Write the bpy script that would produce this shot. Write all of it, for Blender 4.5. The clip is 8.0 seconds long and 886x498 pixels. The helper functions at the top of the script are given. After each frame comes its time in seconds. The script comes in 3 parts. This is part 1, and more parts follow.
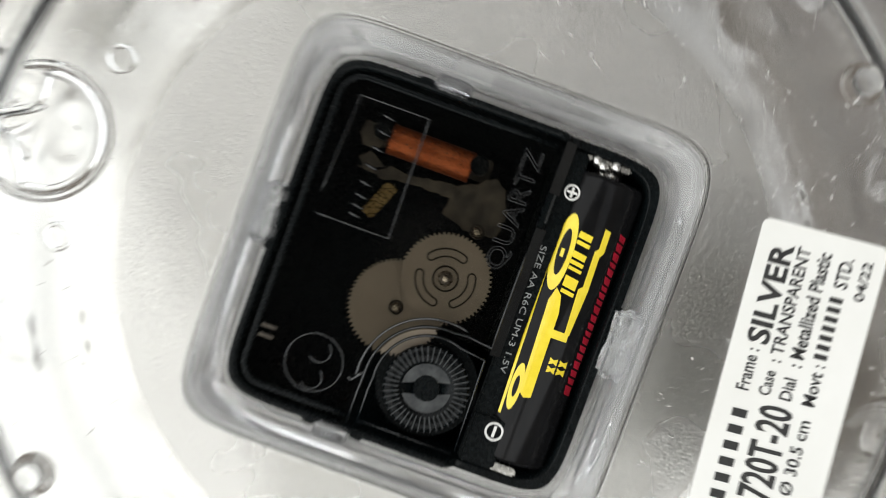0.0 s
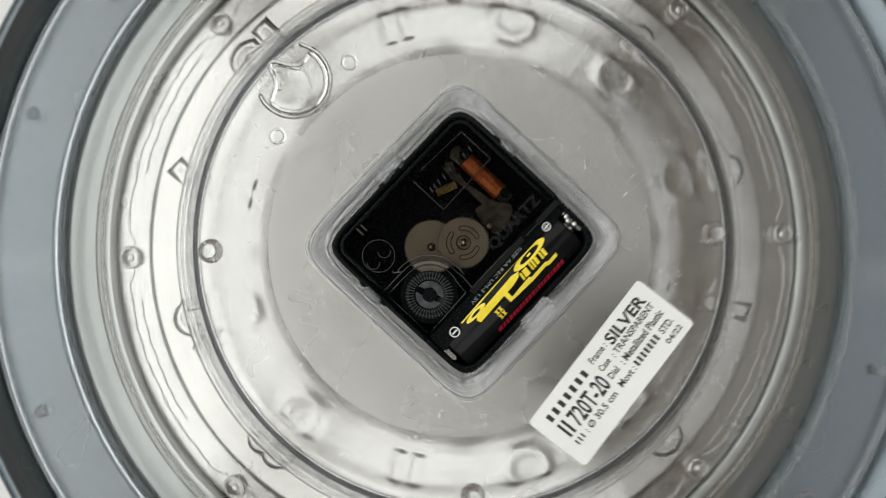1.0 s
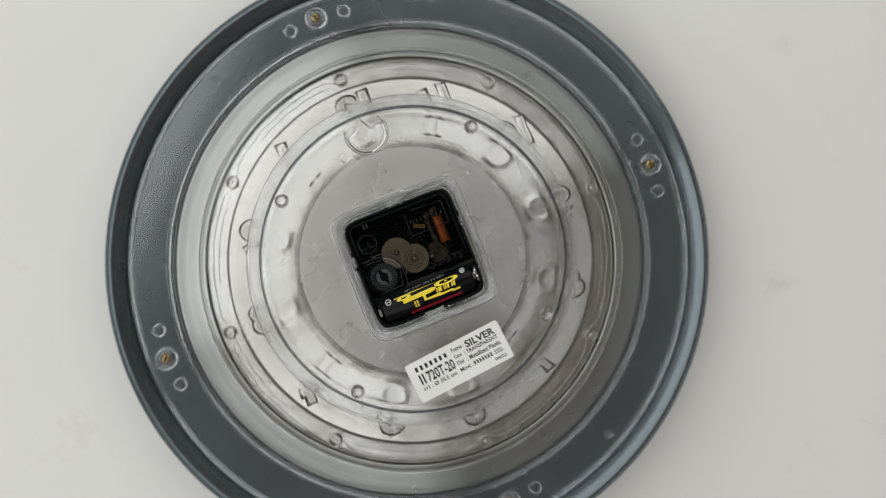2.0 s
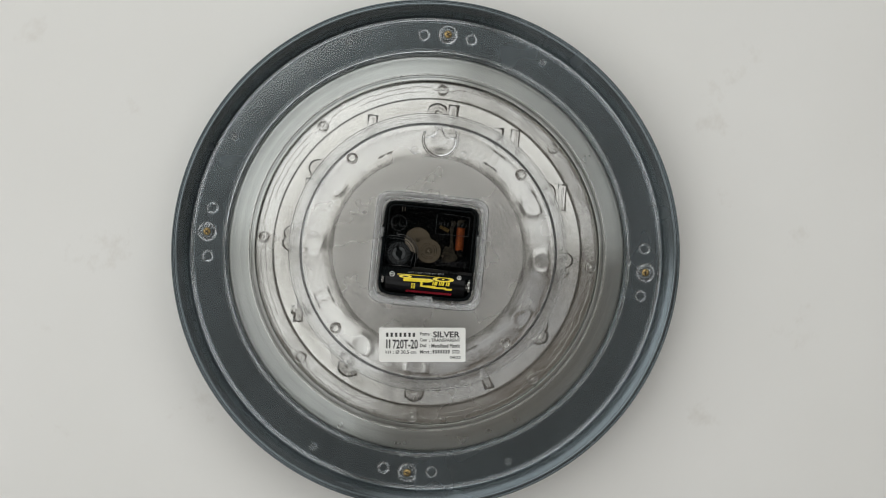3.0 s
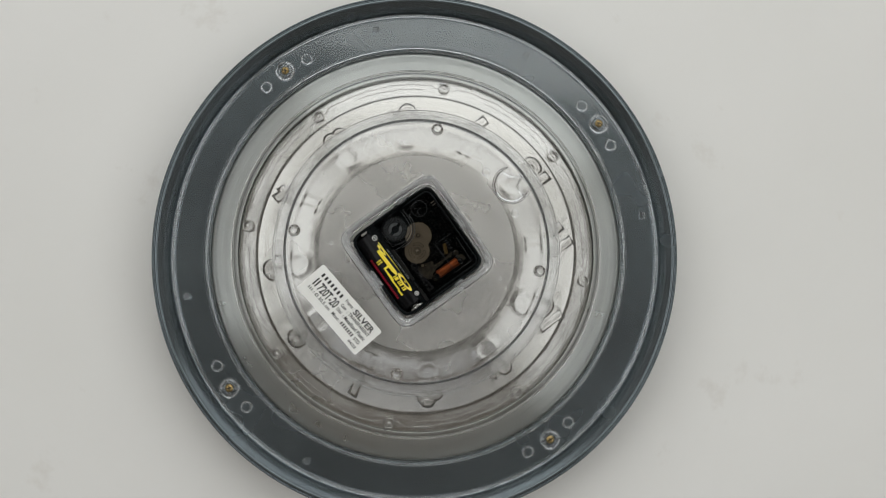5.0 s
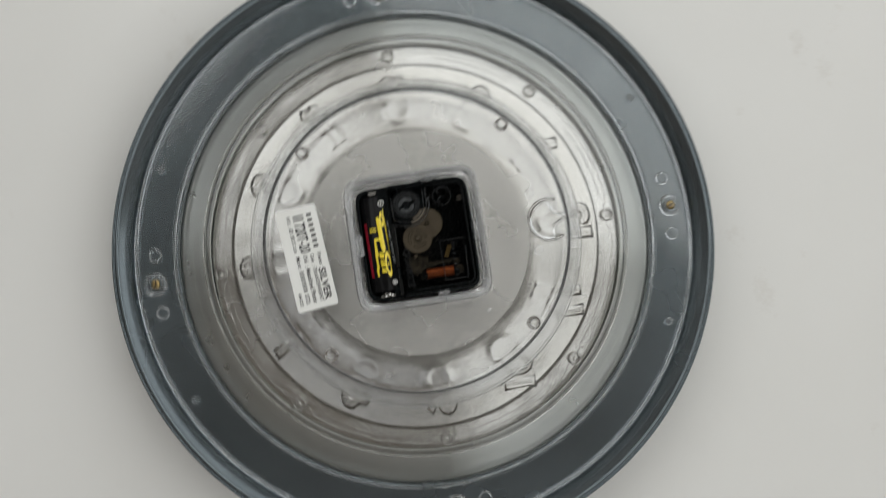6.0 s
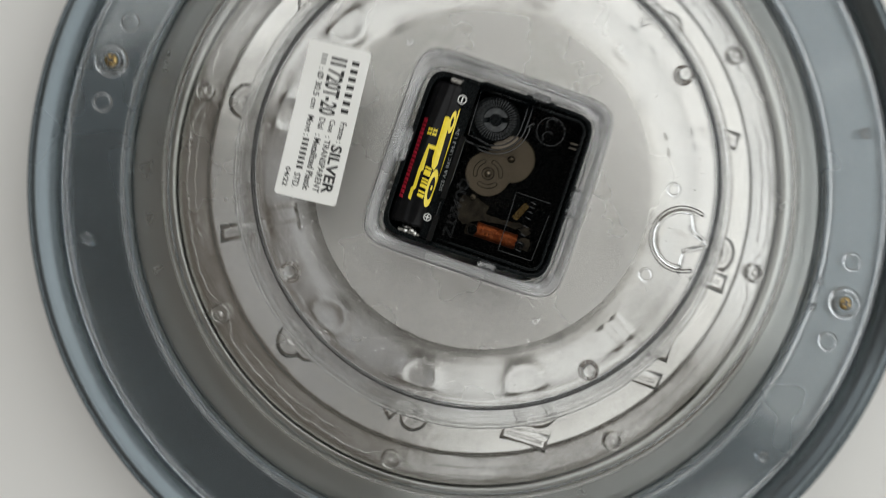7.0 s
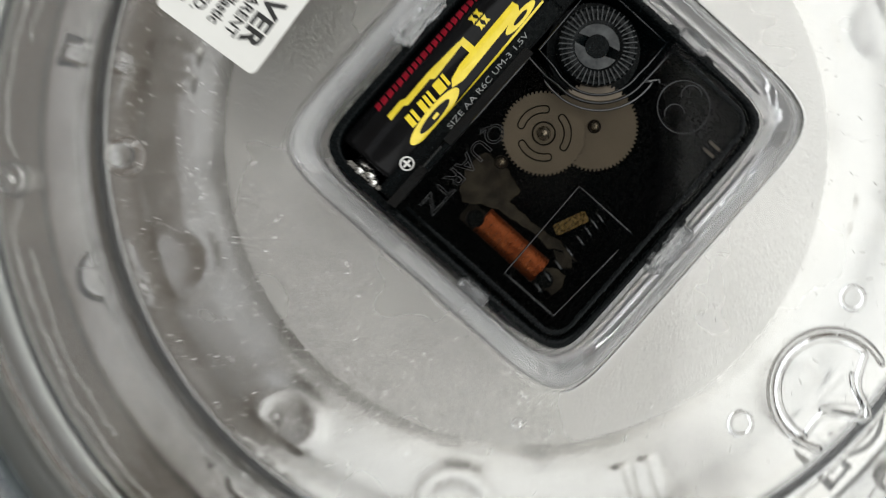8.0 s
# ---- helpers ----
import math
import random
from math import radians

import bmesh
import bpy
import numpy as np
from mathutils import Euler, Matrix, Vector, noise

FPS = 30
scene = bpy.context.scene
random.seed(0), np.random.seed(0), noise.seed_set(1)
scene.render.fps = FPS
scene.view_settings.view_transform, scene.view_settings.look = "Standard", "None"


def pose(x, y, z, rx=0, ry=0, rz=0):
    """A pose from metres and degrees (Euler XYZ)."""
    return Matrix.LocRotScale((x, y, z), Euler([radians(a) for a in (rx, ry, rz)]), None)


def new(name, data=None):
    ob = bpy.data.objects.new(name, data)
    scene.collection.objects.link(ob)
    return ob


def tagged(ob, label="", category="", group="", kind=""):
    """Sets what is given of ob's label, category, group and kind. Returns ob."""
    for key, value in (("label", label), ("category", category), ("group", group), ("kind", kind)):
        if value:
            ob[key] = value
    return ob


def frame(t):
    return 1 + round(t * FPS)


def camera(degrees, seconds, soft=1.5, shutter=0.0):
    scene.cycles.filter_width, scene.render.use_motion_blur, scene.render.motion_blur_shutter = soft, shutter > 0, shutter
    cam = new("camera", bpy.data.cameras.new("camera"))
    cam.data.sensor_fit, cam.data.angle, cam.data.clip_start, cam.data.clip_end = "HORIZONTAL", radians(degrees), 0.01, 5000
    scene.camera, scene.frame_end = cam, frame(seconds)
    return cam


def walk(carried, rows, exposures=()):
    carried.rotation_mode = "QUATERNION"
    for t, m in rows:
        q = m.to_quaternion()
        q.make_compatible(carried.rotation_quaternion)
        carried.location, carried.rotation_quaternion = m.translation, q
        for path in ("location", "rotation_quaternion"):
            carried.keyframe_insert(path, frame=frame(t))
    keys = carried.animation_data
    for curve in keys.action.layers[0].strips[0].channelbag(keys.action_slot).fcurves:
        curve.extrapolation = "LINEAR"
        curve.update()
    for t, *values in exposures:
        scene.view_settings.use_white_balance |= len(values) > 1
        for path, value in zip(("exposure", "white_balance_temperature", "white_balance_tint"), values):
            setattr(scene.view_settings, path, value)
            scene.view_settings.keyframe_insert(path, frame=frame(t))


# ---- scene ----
cam = camera(50.0, 8.0, soft=1.0, shutter=0.5)
PATH = [
    (0.0, pose(0.0088, 0.0031, 0.2029, -1.90, -0.17, -75.43)),
    (0.5, pose(0.0083, 0.0158, 0.2621, -2.29, -2.04, -62.60)),
    (1.0, pose(-0.0138, 0.0044, 0.3186, 1.43, -1.40, -52.22)),
    (1.5, pose(-0.0068, 0.0140, 0.3992, -1.27, -3.93, -41.18)),
    (2.0, pose(-0.0175, -0.0018, 0.5120, 1.77, -3.58, -27.06)),
    (2.2, pose(-0.0162, -0.0010, 0.5487, 0.43, -2.62, -21.28)),
    (3.3, pose(-0.0032, -0.0236, 0.6033, 2.35, -1.96, 7.24)),
    (3.5, pose(0.0016, -0.0295, 0.6045, 2.88, -1.99, 11.57)),
    (4.0, pose(-0.0022, -0.0252, 0.6028, 2.83, -3.20, 23.80)),
    (4.5, pose(0.0082, -0.0279, 0.5991, 3.13, -2.88, 37.19)),
    (4.7, pose(0.0098, -0.0233, 0.5953, 2.55, -2.50, 41.61)),
    (5.8, pose(0.0526, -0.0217, 0.5272, 6.81, -2.01, 71.16)),
    (6.0, pose(0.0417, -0.0168, 0.5110, 5.00, -2.31, 75.84)),
    (6.5, pose(0.0412, -0.0189, 0.4349, 2.89, -2.17, 89.74)),
    (7.0, pose(0.0365, -0.0155, 0.3538, 1.66, -1.81, 103.08)),
    (7.5, pose(0.0389, -0.0033, 0.2749, 3.04, 0.26, 115.13)),
    (8.0, pose(0.0268, -0.0084, 0.2164, -0.93, -2.13, 126.26)),
]
walk(cam, PATH, ((0.0, 0.60), (1.0, 0.34), (2.0, 0.05), (4.0, 0.0), (6.0, -0.08), (7.0, 0.03), (8.0, 0.38)))

# ---------------------------------------------------------------- light
world = bpy.data.worlds.new("world")
scene.world = world
world.use_nodes = True
wn = world.node_tree
sky = wn.nodes.new("ShaderNodeTexSky")
sky.sky_type = "NISHITA"
sky.sun_disc = False
sky.sun_elevation = radians(38)
sky.sun_rotation = radians(150)
wn.links.new(sky.outputs[0], wn.nodes["Background"].inputs[0])
wn.nodes["Background"].inputs[1].default_value = 0.05

ROOM_TURN = 127.0          # the main window looks this way from the clock
ROOM = Matrix.Rotation(radians(ROOM_TURN - 90), 4, "Z")   # room axes: +y is the window wall


def window_light(name, x, y, z, w, h, heading, power, colour):
    lamp = bpy.data.lights.new(name, "AREA")
    lamp.shape = "RECTANGLE"
    lamp.size, lamp.size_y, lamp.energy, lamp.color = w, h, power, colour
    ob = new(name, lamp)
    ob.matrix_world = ROOM @ pose(x, y, z, 90, 0, heading)
    return ob


DAYLIGHT = (0.985, 0.99, 0.955)
# Windows are unseen; all but the north one are added as fill.
# half-width and heights of the opening in each wall, and its light
HALF, HIGH = 1.2, 3.4      # half the room's width, and its height
FAR = {"north": 0.92, "west": HALF, "south": HALF, "east": HALF}     # how far off each wall stands
OPENINGS = {"north": (1.1, 0.35, 3.36, 28), "west": (0.85, 0.95, 3.34, 18), "east": (0.85, 0.95, 3.34, 16), "south": (1.05, 1.60, 3.34, 6.0)}
SIDES = ("north", "west", "south", "east")
for k, side in enumerate(SIDES):
    half, z0, z1, power = OPENINGS[side]
    a = radians(90 * k)
    window_light("window_light", -(FAR[side] + 0.04) * math.sin(a), (FAR[side] + 0.04) * math.cos(a), (z0 + z1) / 2, 2 * half - 0.1, z1 - z0 - 0.1, 180 + 90 * k, power, DAYLIGHT)


# ---------------------------------------------------------------- materials
def material(name):
    m = bpy.data.materials.new(name)
    m.use_nodes = True
    return m, m.node_tree, m.node_tree.nodes["Principled BSDF"]


def link(tree, a, b):
    tree.links.new(a, b)


def noise_tex(tree, scale, detail=4.0, rough=0.55, stretch=None):
    co = tree.nodes.new("ShaderNodeTexCoord")
    n = tree.nodes.new("ShaderNodeTexNoise")
    n.inputs["Scale"].default_value, n.inputs["Detail"].default_value, n.inputs["Roughness"].default_value = scale, detail, rough
    if stretch:
        mp = tree.nodes.new("ShaderNodeMapping")
        mp.inputs["Scale"].default_value = stretch
        link(tree, co.outputs["Object"], mp.inputs[0])
        link(tree, mp.outputs[0], n.inputs["Vector"])
    else:
        link(tree, co.outputs["Object"], n.inputs["Vector"])
    return n.outputs["Fac"]


def spread(tree, fac, lo, hi, a=0.3, b=0.7):
    r = tree.nodes.new("ShaderNodeMapRange")
    r.inputs["From Min"].default_value, r.inputs["From Max"].default_value = a, b
    r.inputs["To Min"].default_value, r.inputs["To Max"].default_value = lo, hi
    link(tree, fac, r.inputs[0])
    return r.outputs[0]


def two_tone(tree, fac, c1, c2, a=0.35, b=0.65):
    r = tree.nodes.new("ShaderNodeValToRGB")
    r.color_ramp.elements[0].position, r.color_ramp.elements[1].position = a, b
    r.color_ramp.elements[0].color, r.color_ramp.elements[1].color = (*c1, 1), (*c2, 1)
    link(tree, fac, r.inputs[0])
    return r.outputs[0]


def relief(tree, bsdf, layers):
    """Stacks bump layers: (height socket, strength, metres)."""
    last = None
    for fac, strength, dist in layers:
        b = tree.nodes.new("ShaderNodeBump")
        b.inputs["Strength"].default_value, b.inputs["Distance"].default_value = strength, dist
        link(tree, fac, b.inputs["Height"])
        if last:
            link(tree, last, b.inputs["Normal"])
        last = b.outputs[0]
    link(tree, last, bsdf.inputs["Normal"])


def surface(name, c1, c2, rough=(0.4, 0.55), metal=0.0, scale=60.0, fine=900.0, bump=0.0002, strength=0.3, coat=0.0, stretch=None):
    m, t, b = material(name)
    big, small = noise_tex(t, scale, 5, 0.6, stretch), noise_tex(t, fine, 3)
    link(t, two_tone(t, big, c1, c2), b.inputs["Base Color"])
    link(t, spread(t, small, *rough), b.inputs["Roughness"])
    b.inputs["Metallic"].default_value = metal
    b.inputs["Coat Weight"].default_value = coat
    relief(t, b, [(big, strength * 0.6, bump * 2), (small, strength, bump)])
    return m


def dull(mat, level):
    mat.node_tree.nodes["Principled BSDF"].inputs["Specular IOR Level"].default_value = level
    return mat


def clear(name, tint, rough=0.03, ior=1.47, wave=0.0, scale=70.0, fine=0.0):
    m, t, b = material(name)
    b.inputs["Base Color"].default_value = (*tint, 1)
    b.inputs["Transmission Weight"].default_value = 1.0
    b.inputs["Roughness"].default_value = rough
    b.inputs["IOR"].default_value = ior
    layers = []
    if wave:
        layers.append((noise_tex(t, scale, 2), wave, 0.0006))
    if fine:
        layers.append((noise_tex(t, 1500, 2), fine, 0.00006))
    if layers:
        relief(t, b, layers)
    return m


def clear_sheet(name, tint):
    """Thin flat clear plastic: lets light straight through, glossier when seen aslant."""
    m, t, b = material(name)
    t.nodes.remove(b)
    passing, gloss, mix = t.nodes.new("ShaderNodeBsdfTransparent"), t.nodes.new("ShaderNodeBsdfGlossy"), t.nodes.new("ShaderNodeMixShader")
    passing.inputs["Color"].default_value = (*tint, 1)
    gloss.inputs["Roughness"].default_value = 0.08
    slant, power, level = t.nodes.new("ShaderNodeLayerWeight"), t.nodes.new("ShaderNodeMath"), t.nodes.new("ShaderNodeMath")
    slant.inputs["Blend"].default_value = 0.5
    power.operation, level.operation = "POWER", "MULTIPLY_ADD"
    link(t, slant.outputs["Facing"], power.inputs[0])
    power.inputs[1].default_value = 4.0
    link(t, power.outputs[0], level.inputs[0])
    level.inputs[1].default_value, level.inputs[2].default_value = 0.6, 0.045
    link(t, level.outputs[0], mix.inputs["Fac"])
    link(t, passing.outputs[0], mix.inputs[1])
    link(t, gloss.outputs[0], mix.inputs[2])
    link(t, mix.outputs[0], t.nodes["Material Output"].inputs["Surface"])
    return m


FLOOR, floor_tree, floor_bsdf = material("white_floor_paint")
scuff = floor_tree.nodes.new("ShaderNodeMix")
scuff.data_type = "RGBA"
link(floor_tree, spread(floor_tree, noise_tex(floor_tree, 14, 8, 0.72), 0.0, 1.0, 0.60, 0.74), scuff.inputs["Factor"])
link(floor_tree, two_tone(floor_tree, noise_tex(floor_tree, 3, 4), (0.745, 0.738, 0.715), (0.785, 0.778, 0.76)), scuff.inputs["A"])
scuff.inputs["B"].default_value = (0.66, 0.635, 0.60, 1)
link(floor_tree, scuff.outputs["Result"], floor_bsdf.inputs["Base Color"])
link(floor_tree, spread(floor_tree, noise_tex(floor_tree, 220, 3), 0.45, 0.62), floor_bsdf.inputs["Roughness"])
relief(floor_tree, floor_bsdf, [(noise_tex(floor_tree, 18, 4), 0.12, 0.0006), (noise_tex(floor_tree, 260, 3), 0.10, 0.0003)])
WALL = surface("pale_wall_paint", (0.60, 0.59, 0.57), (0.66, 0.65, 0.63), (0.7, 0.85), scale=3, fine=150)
# For unseen walls, kept dark so the clock's rim reflects shade.
DIM_WALL = surface("brown_grey_unseen_wall", (0.17, 0.145, 0.125), (0.20, 0.172, 0.15), (0.7, 0.85), scale=3, fine=150)
# Unseen ceiling, its grey lowered to give the dial a dark middle reflection.
CEILING = surface("dark_grey_unseen_ceiling", (0.105, 0.100, 0.094), (0.125, 0.119, 0.112), (0.75, 0.9), scale=2, fine=120)
TIMBER = surface("white_window_paint", (0.70, 0.69, 0.67), (0.78, 0.77, 0.75), (0.35, 0.5), scale=8, fine=200)
FRAME, frame_tree, frame_bsdf = material("silver_grey_painted_plastic")
link(frame_tree, two_tone(frame_tree, noise_tex(frame_tree, 9, 3), (0.132, 0.157, 0.170), (0.152, 0.178, 0.191)), frame_bsdf.inputs["Base Color"])
link(frame_tree, spread(frame_tree, noise_tex(frame_tree, 25, 2), 0.22, 0.28), frame_bsdf.inputs["Roughness"])
frame_bsdf.inputs["Metallic"].default_value = 0.92
frame_bsdf.inputs["Coat Weight"].default_value = 0.35
frame_bsdf.inputs["Coat Roughness"].default_value = 0.12
relief(frame_tree, frame_bsdf, [(noise_tex(frame_tree, 14, 2), 0.15, 0.0006)])
SLEEVE = surface("pale_satin_plastic", (0.42, 0.425, 0.40), (0.47, 0.475, 0.445), (0.27, 0.34), metal=0.95, scale=12, fine=60, bump=0.0001, strength=0.05)
BLACK = dull(surface("black_gloss_plastic", (0.0012, 0.0022, 0.0026), (0.0030, 0.0044, 0.0048), (0.2, 0.34), scale=120, fine=1600, bump=0.00003, strength=0.3), 0.12)
BLACK_EDGE = dull(surface("black_moulded_edge", (0.009, 0.011, 0.012), (0.018, 0.020, 0.021), (0.08, 0.16), scale=200, fine=1800, bump=0.00003, strength=0.3), 1.0)
MARK = dull(surface("black_moulded_mark", (0.003, 0.004, 0.005), (0.006, 0.008, 0.009), (0.08, 0.16), scale=200, fine=1800, bump=0.00003), 0.7)
RIB = surface("dark_grey_rib", (0.035, 0.038, 0.040), (0.075, 0.079, 0.081), (0.14, 0.24), scale=400, fine=2400, bump=0.00003)
DULL_METAL = surface("dull_brown_metal", (0.02, 0.017, 0.013), (0.075, 0.064, 0.05), (0.35, 0.5), metal=0.6, scale=200, fine=2400, bump=0.00003)
GEAR = surface("brown_grey_gear_plastic", (0.150, 0.122, 0.090), (0.190, 0.155, 0.115), (0.35, 0.5), scale=150, fine=2200, bump=0.00004, strength=0.3)
DARK_OUTLINE = dull(surface("dark_brown_edge", (0.012, 0.009, 0.006), (0.020, 0.015, 0.010), (0.4, 0.6), scale=300, fine=2400, bump=0.00002), 0.2)
PIN = surface("worn_bronze", (0.36, 0.31, 0.24), (0.52, 0.46, 0.37), (0.22, 0.36), metal=1.0, scale=300, fine=2500, bump=0.00003)
STAMPED = surface("brown_stamped_metal", (0.016, 0.013, 0.009), (0.080, 0.067, 0.048), (0.4, 0.55), metal=0.4, scale=420, fine=2400, bump=0.00004)
STEEL = surface("bright_steel", (0.62, 0.61, 0.58), (0.75, 0.74, 0.71), (0.16, 0.3), metal=1.0, scale=300, fine=2500, bump=0.00003)
OLD_BRASS = surface("tarnished_brass", (0.30, 0.20, 0.075), (0.50, 0.36, 0.16), (0.2, 0.36), metal=1.0, scale=500, fine=2600, bump=0.00004)
COPPER = surface("copper_winding", (0.46, 0.105, 0.032), (0.60, 0.17, 0.06), (0.24, 0.36), metal=0.85, scale=260, fine=2600, bump=0.00006)
SLEEVE_BLACK = dull(surface("black_battery_sleeve", (0.004, 0.004, 0.0045), (0.007, 0.007, 0.0075), (0.12, 0.18), scale=140, fine=1800, bump=0.00003), 0.12)
YELLOW = surface("yellow_ink", (0.78, 0.60, 0.03), (0.88, 0.70, 0.06), (0.14, 0.22), scale=300, fine=2400, bump=0.00002)
RED = surface("red_ink", (0.30, 0.007, 0.02), (0.42, 0.012, 0.032), (0.25, 0.4), scale=300, fine=2400, bump=0.00002)
WHITE_INK = surface("white_ink", (0.62, 0.62, 0.60), (0.75, 0.75, 0.73), (0.4, 0.6), scale=300, fine=2400, bump=0.00002)
GREY_INK = surface("grey_ink", (0.22, 0.23, 0.23), (0.33, 0.34, 0.34), (0.4, 0.6), scale=300, fine=2400, bump=0.00002)
PAPER = surface("white_label_paper", (0.77, 0.77, 0.74), (0.82, 0.82, 0.80), (0.42, 0.58), scale=40, fine=1200, bump=0.00004, strength=0.2)
INK = surface("black_ink", (0.010, 0.010, 0.010), (0.028, 0.028, 0.028), (0.45, 0.65), scale=500, fine=2600, bump=0.00002)
CLEAR = clear("clear_case_plastic", (0.97, 0.975, 0.975), 0.03, 1.47, 0.12, 55, 0.2)
CLEAR_RIM = clear_sheet("clear_rim_plastic", (0.965, 0.97, 0.975))
CLEAR_LUMP = clear("clear_moulded_plastic", (0.975, 0.98, 0.98), 0.04, 1.47, 0.25, 160)
MILKY = clear("milky_clear_plastic", (0.92, 0.928, 0.938), 0.0, 1.44)
MILKY.node_tree.nodes["Principled BSDF"].inputs["Transmission Weight"].default_value = 0.91
HAZY = clear("hazy_clear_plastic", (0.95, 0.96, 0.965), 0.05, 1.40, 0.1, 90)
HAZY.node_tree.nodes["Principled BSDF"].inputs["Transmission Weight"].default_value = 0.96
GLASS = clear("window_glass", (0.98, 0.99, 0.985), 0.0, 1.45)
SMOKED = clear("smoked_cover_plastic", (0.36, 0.35, 0.325), 0.03, 1.16, 0.05, 160)
GLUE = clear("cloudy_hot_glue", (0.93, 0.94, 0.945), 0.16, 1.45, 0.8, 900)
GLUE.node_tree.nodes["Principled BSDF"].inputs["Transmission Weight"].default_value = 0.95
DUST = surface("pale_dust", (0.55, 0.54, 0.52), (0.7, 0.69, 0.67), (0.6, 0.8), scale=900, fine=3000)


def metallised(name, base, rough, waves=0.85, pits=0.10, grains=0.00006):
    """Metallised plastic film: softly wavy, pitted, streaked by wear."""
    m, t, b = material(name)
    wave, mid, grain = noise_tex(t, 42, 1.5), noise_tex(t, 240, 2), noise_tex(t, 2200, 3, 0.7)
    wear = noise_tex(t, 30, 3)
    link(t, two_tone(t, wear, tuple(0.94 * c for c in base), base), b.inputs["Base Color"])
    link(t, spread(t, wear, *rough), b.inputs["Roughness"])
    b.inputs["Metallic"].default_value = 1.0
    relief(t, b, [(wave, waves, 0.0013), (mid, pits, 0.0003), (grain, 0.6, grains)])
    return m


DIAL = metallised("metallised_silver", (0.61, 0.594, 0.568), (0.19, 0.29))
DIAL_FLAT = metallised("metallised_silver_flat", (0.575, 0.558, 0.532), (0.24, 0.31), 0.12, 0.07, 0.00024)
spun = DIAL_FLAT.node_tree.nodes.new("ShaderNodeTangent")     # the flat middle is spun, with grain running round the centre
spun.direction_type, spun.axis = "RADIAL", "Z"
link(DIAL_FLAT.node_tree, spun.outputs["Tangent"], DIAL_FLAT.node_tree.nodes["Principled BSDF"].inputs["Tangent"])
DIAL_FLAT.node_tree.nodes["Principled BSDF"].inputs["Anisotropic"].default_value = 0.55
DIAL_RIM = metallised("worn_metallised_silver", (0.60, 0.585, 0.555), (0.19, 0.29), 0.85, 0.40, 0.00010)


# ---------------------------------------------------------------- mesh helpers
def thing(name, label, category, group="", kind=""):
    return tagged(new(name), label, category, group, kind)


def finish(bm, name, mat, smooth=True, recalc=True):
    if recalc:
        bmesh.ops.recalc_face_normals(bm, faces=bm.faces)
    me = bpy.data.meshes.new(name)
    bm.to_mesh(me)
    bm.free()
    me.materials.append(mat)
    for p in me.polygons:
        p.use_smooth = smooth
    return me


def part(name, bm, mat, parent, label="", smooth=True, m=None):
    """One mesh object under a thing or a part."""
    me = bm if isinstance(bm, bpy.types.Mesh) else finish(bm, name, mat, smooth)
    ob = new(name, me)
    if parent:
        ob.parent = parent
    if m is not None:
        ob.matrix_local = m
    if label:
        ob["label"] = label
    return ob


def structure(name, bm, mat, label, category, smooth=False, m=None):
    return tagged(part(name, bm, mat, None, "", smooth, m), label, category, "", "structure")


def round_corners(pts, rad, closed=True, steps=4):
    """Rounds the corners of a profile of (r, z) points."""
    out, n = [], len(pts)
    for i, p in enumerate(pts):
        if not closed and i in (0, n - 1):
            out.append(p)
            continue
        p = Vector(p)
        a, b = Vector(pts[i - 1]) - p, Vector(pts[(i + 1) % n]) - p
        d = min(rad, a.length * 0.42, b.length * 0.42)
        s, e = p + a.normalized() * d, p + b.normalized() * d
        for k in range(steps + 1):
            f = k / steps
            out.append(tuple((1 - f) ** 2 * s + 2 * f * (1 - f) * p + f * f * e))
    return held(out, closed)


def held(pts, closed):
    """Holds long straight runs flat with a point near each end."""
    out, n = [], len(pts)
    for i, p in enumerate(pts):
        out.append(tuple(p))
        if i == n - 1 and not closed:
            break
        a, b = Vector(p), Vector(pts[(i + 1) % n])
        if (b - a).length > 0.0015:
            d = (b - a).normalized() * 0.0003
            out += [tuple(a + d), tuple(b - d)]
    return out


TILT = radians(-5.5)        # the movement sits a little askew in the case


def square_loop(half, z, n, power=9.0, turn=TILT):
    pts = []
    for i in range(n):
        a = 2 * math.pi * i / n
        r = half / (abs(math.cos(a)) ** power + abs(math.sin(a)) ** power) ** (1 / power)
        pts.append((r * math.cos(a + turn), r * math.sin(a + turn), z))
    return pts


def circle_loop(r, z, n, turn=TILT):
    return [(r * math.cos(2 * math.pi * i / n + turn), r * math.sin(2 * math.pi * i / n + turn), z) for i in range(n)]


def loft(loops, closed=True, cap=False):
    bm = bmesh.new()
    rows = [[bm.verts.new(p) for p in lp] for lp in loops]
    n = len(rows[0])
    pairs = list(zip(rows, rows[1:])) + ([(rows[-1], rows[0])] if closed else [])
    for a, b in pairs:
        for i in range(n):
            j = (i + 1) % n
            bm.faces.new((a[i], a[j], b[j], b[i]))
    if cap:
        bm.faces.new(rows[0][::-1])
        bm.faces.new(rows[-1])
    return bm


def lathe(profile, n=192, closed=True, cap=False):
    return loft([circle_loop(r, z, n) for r, z in profile], closed, cap)


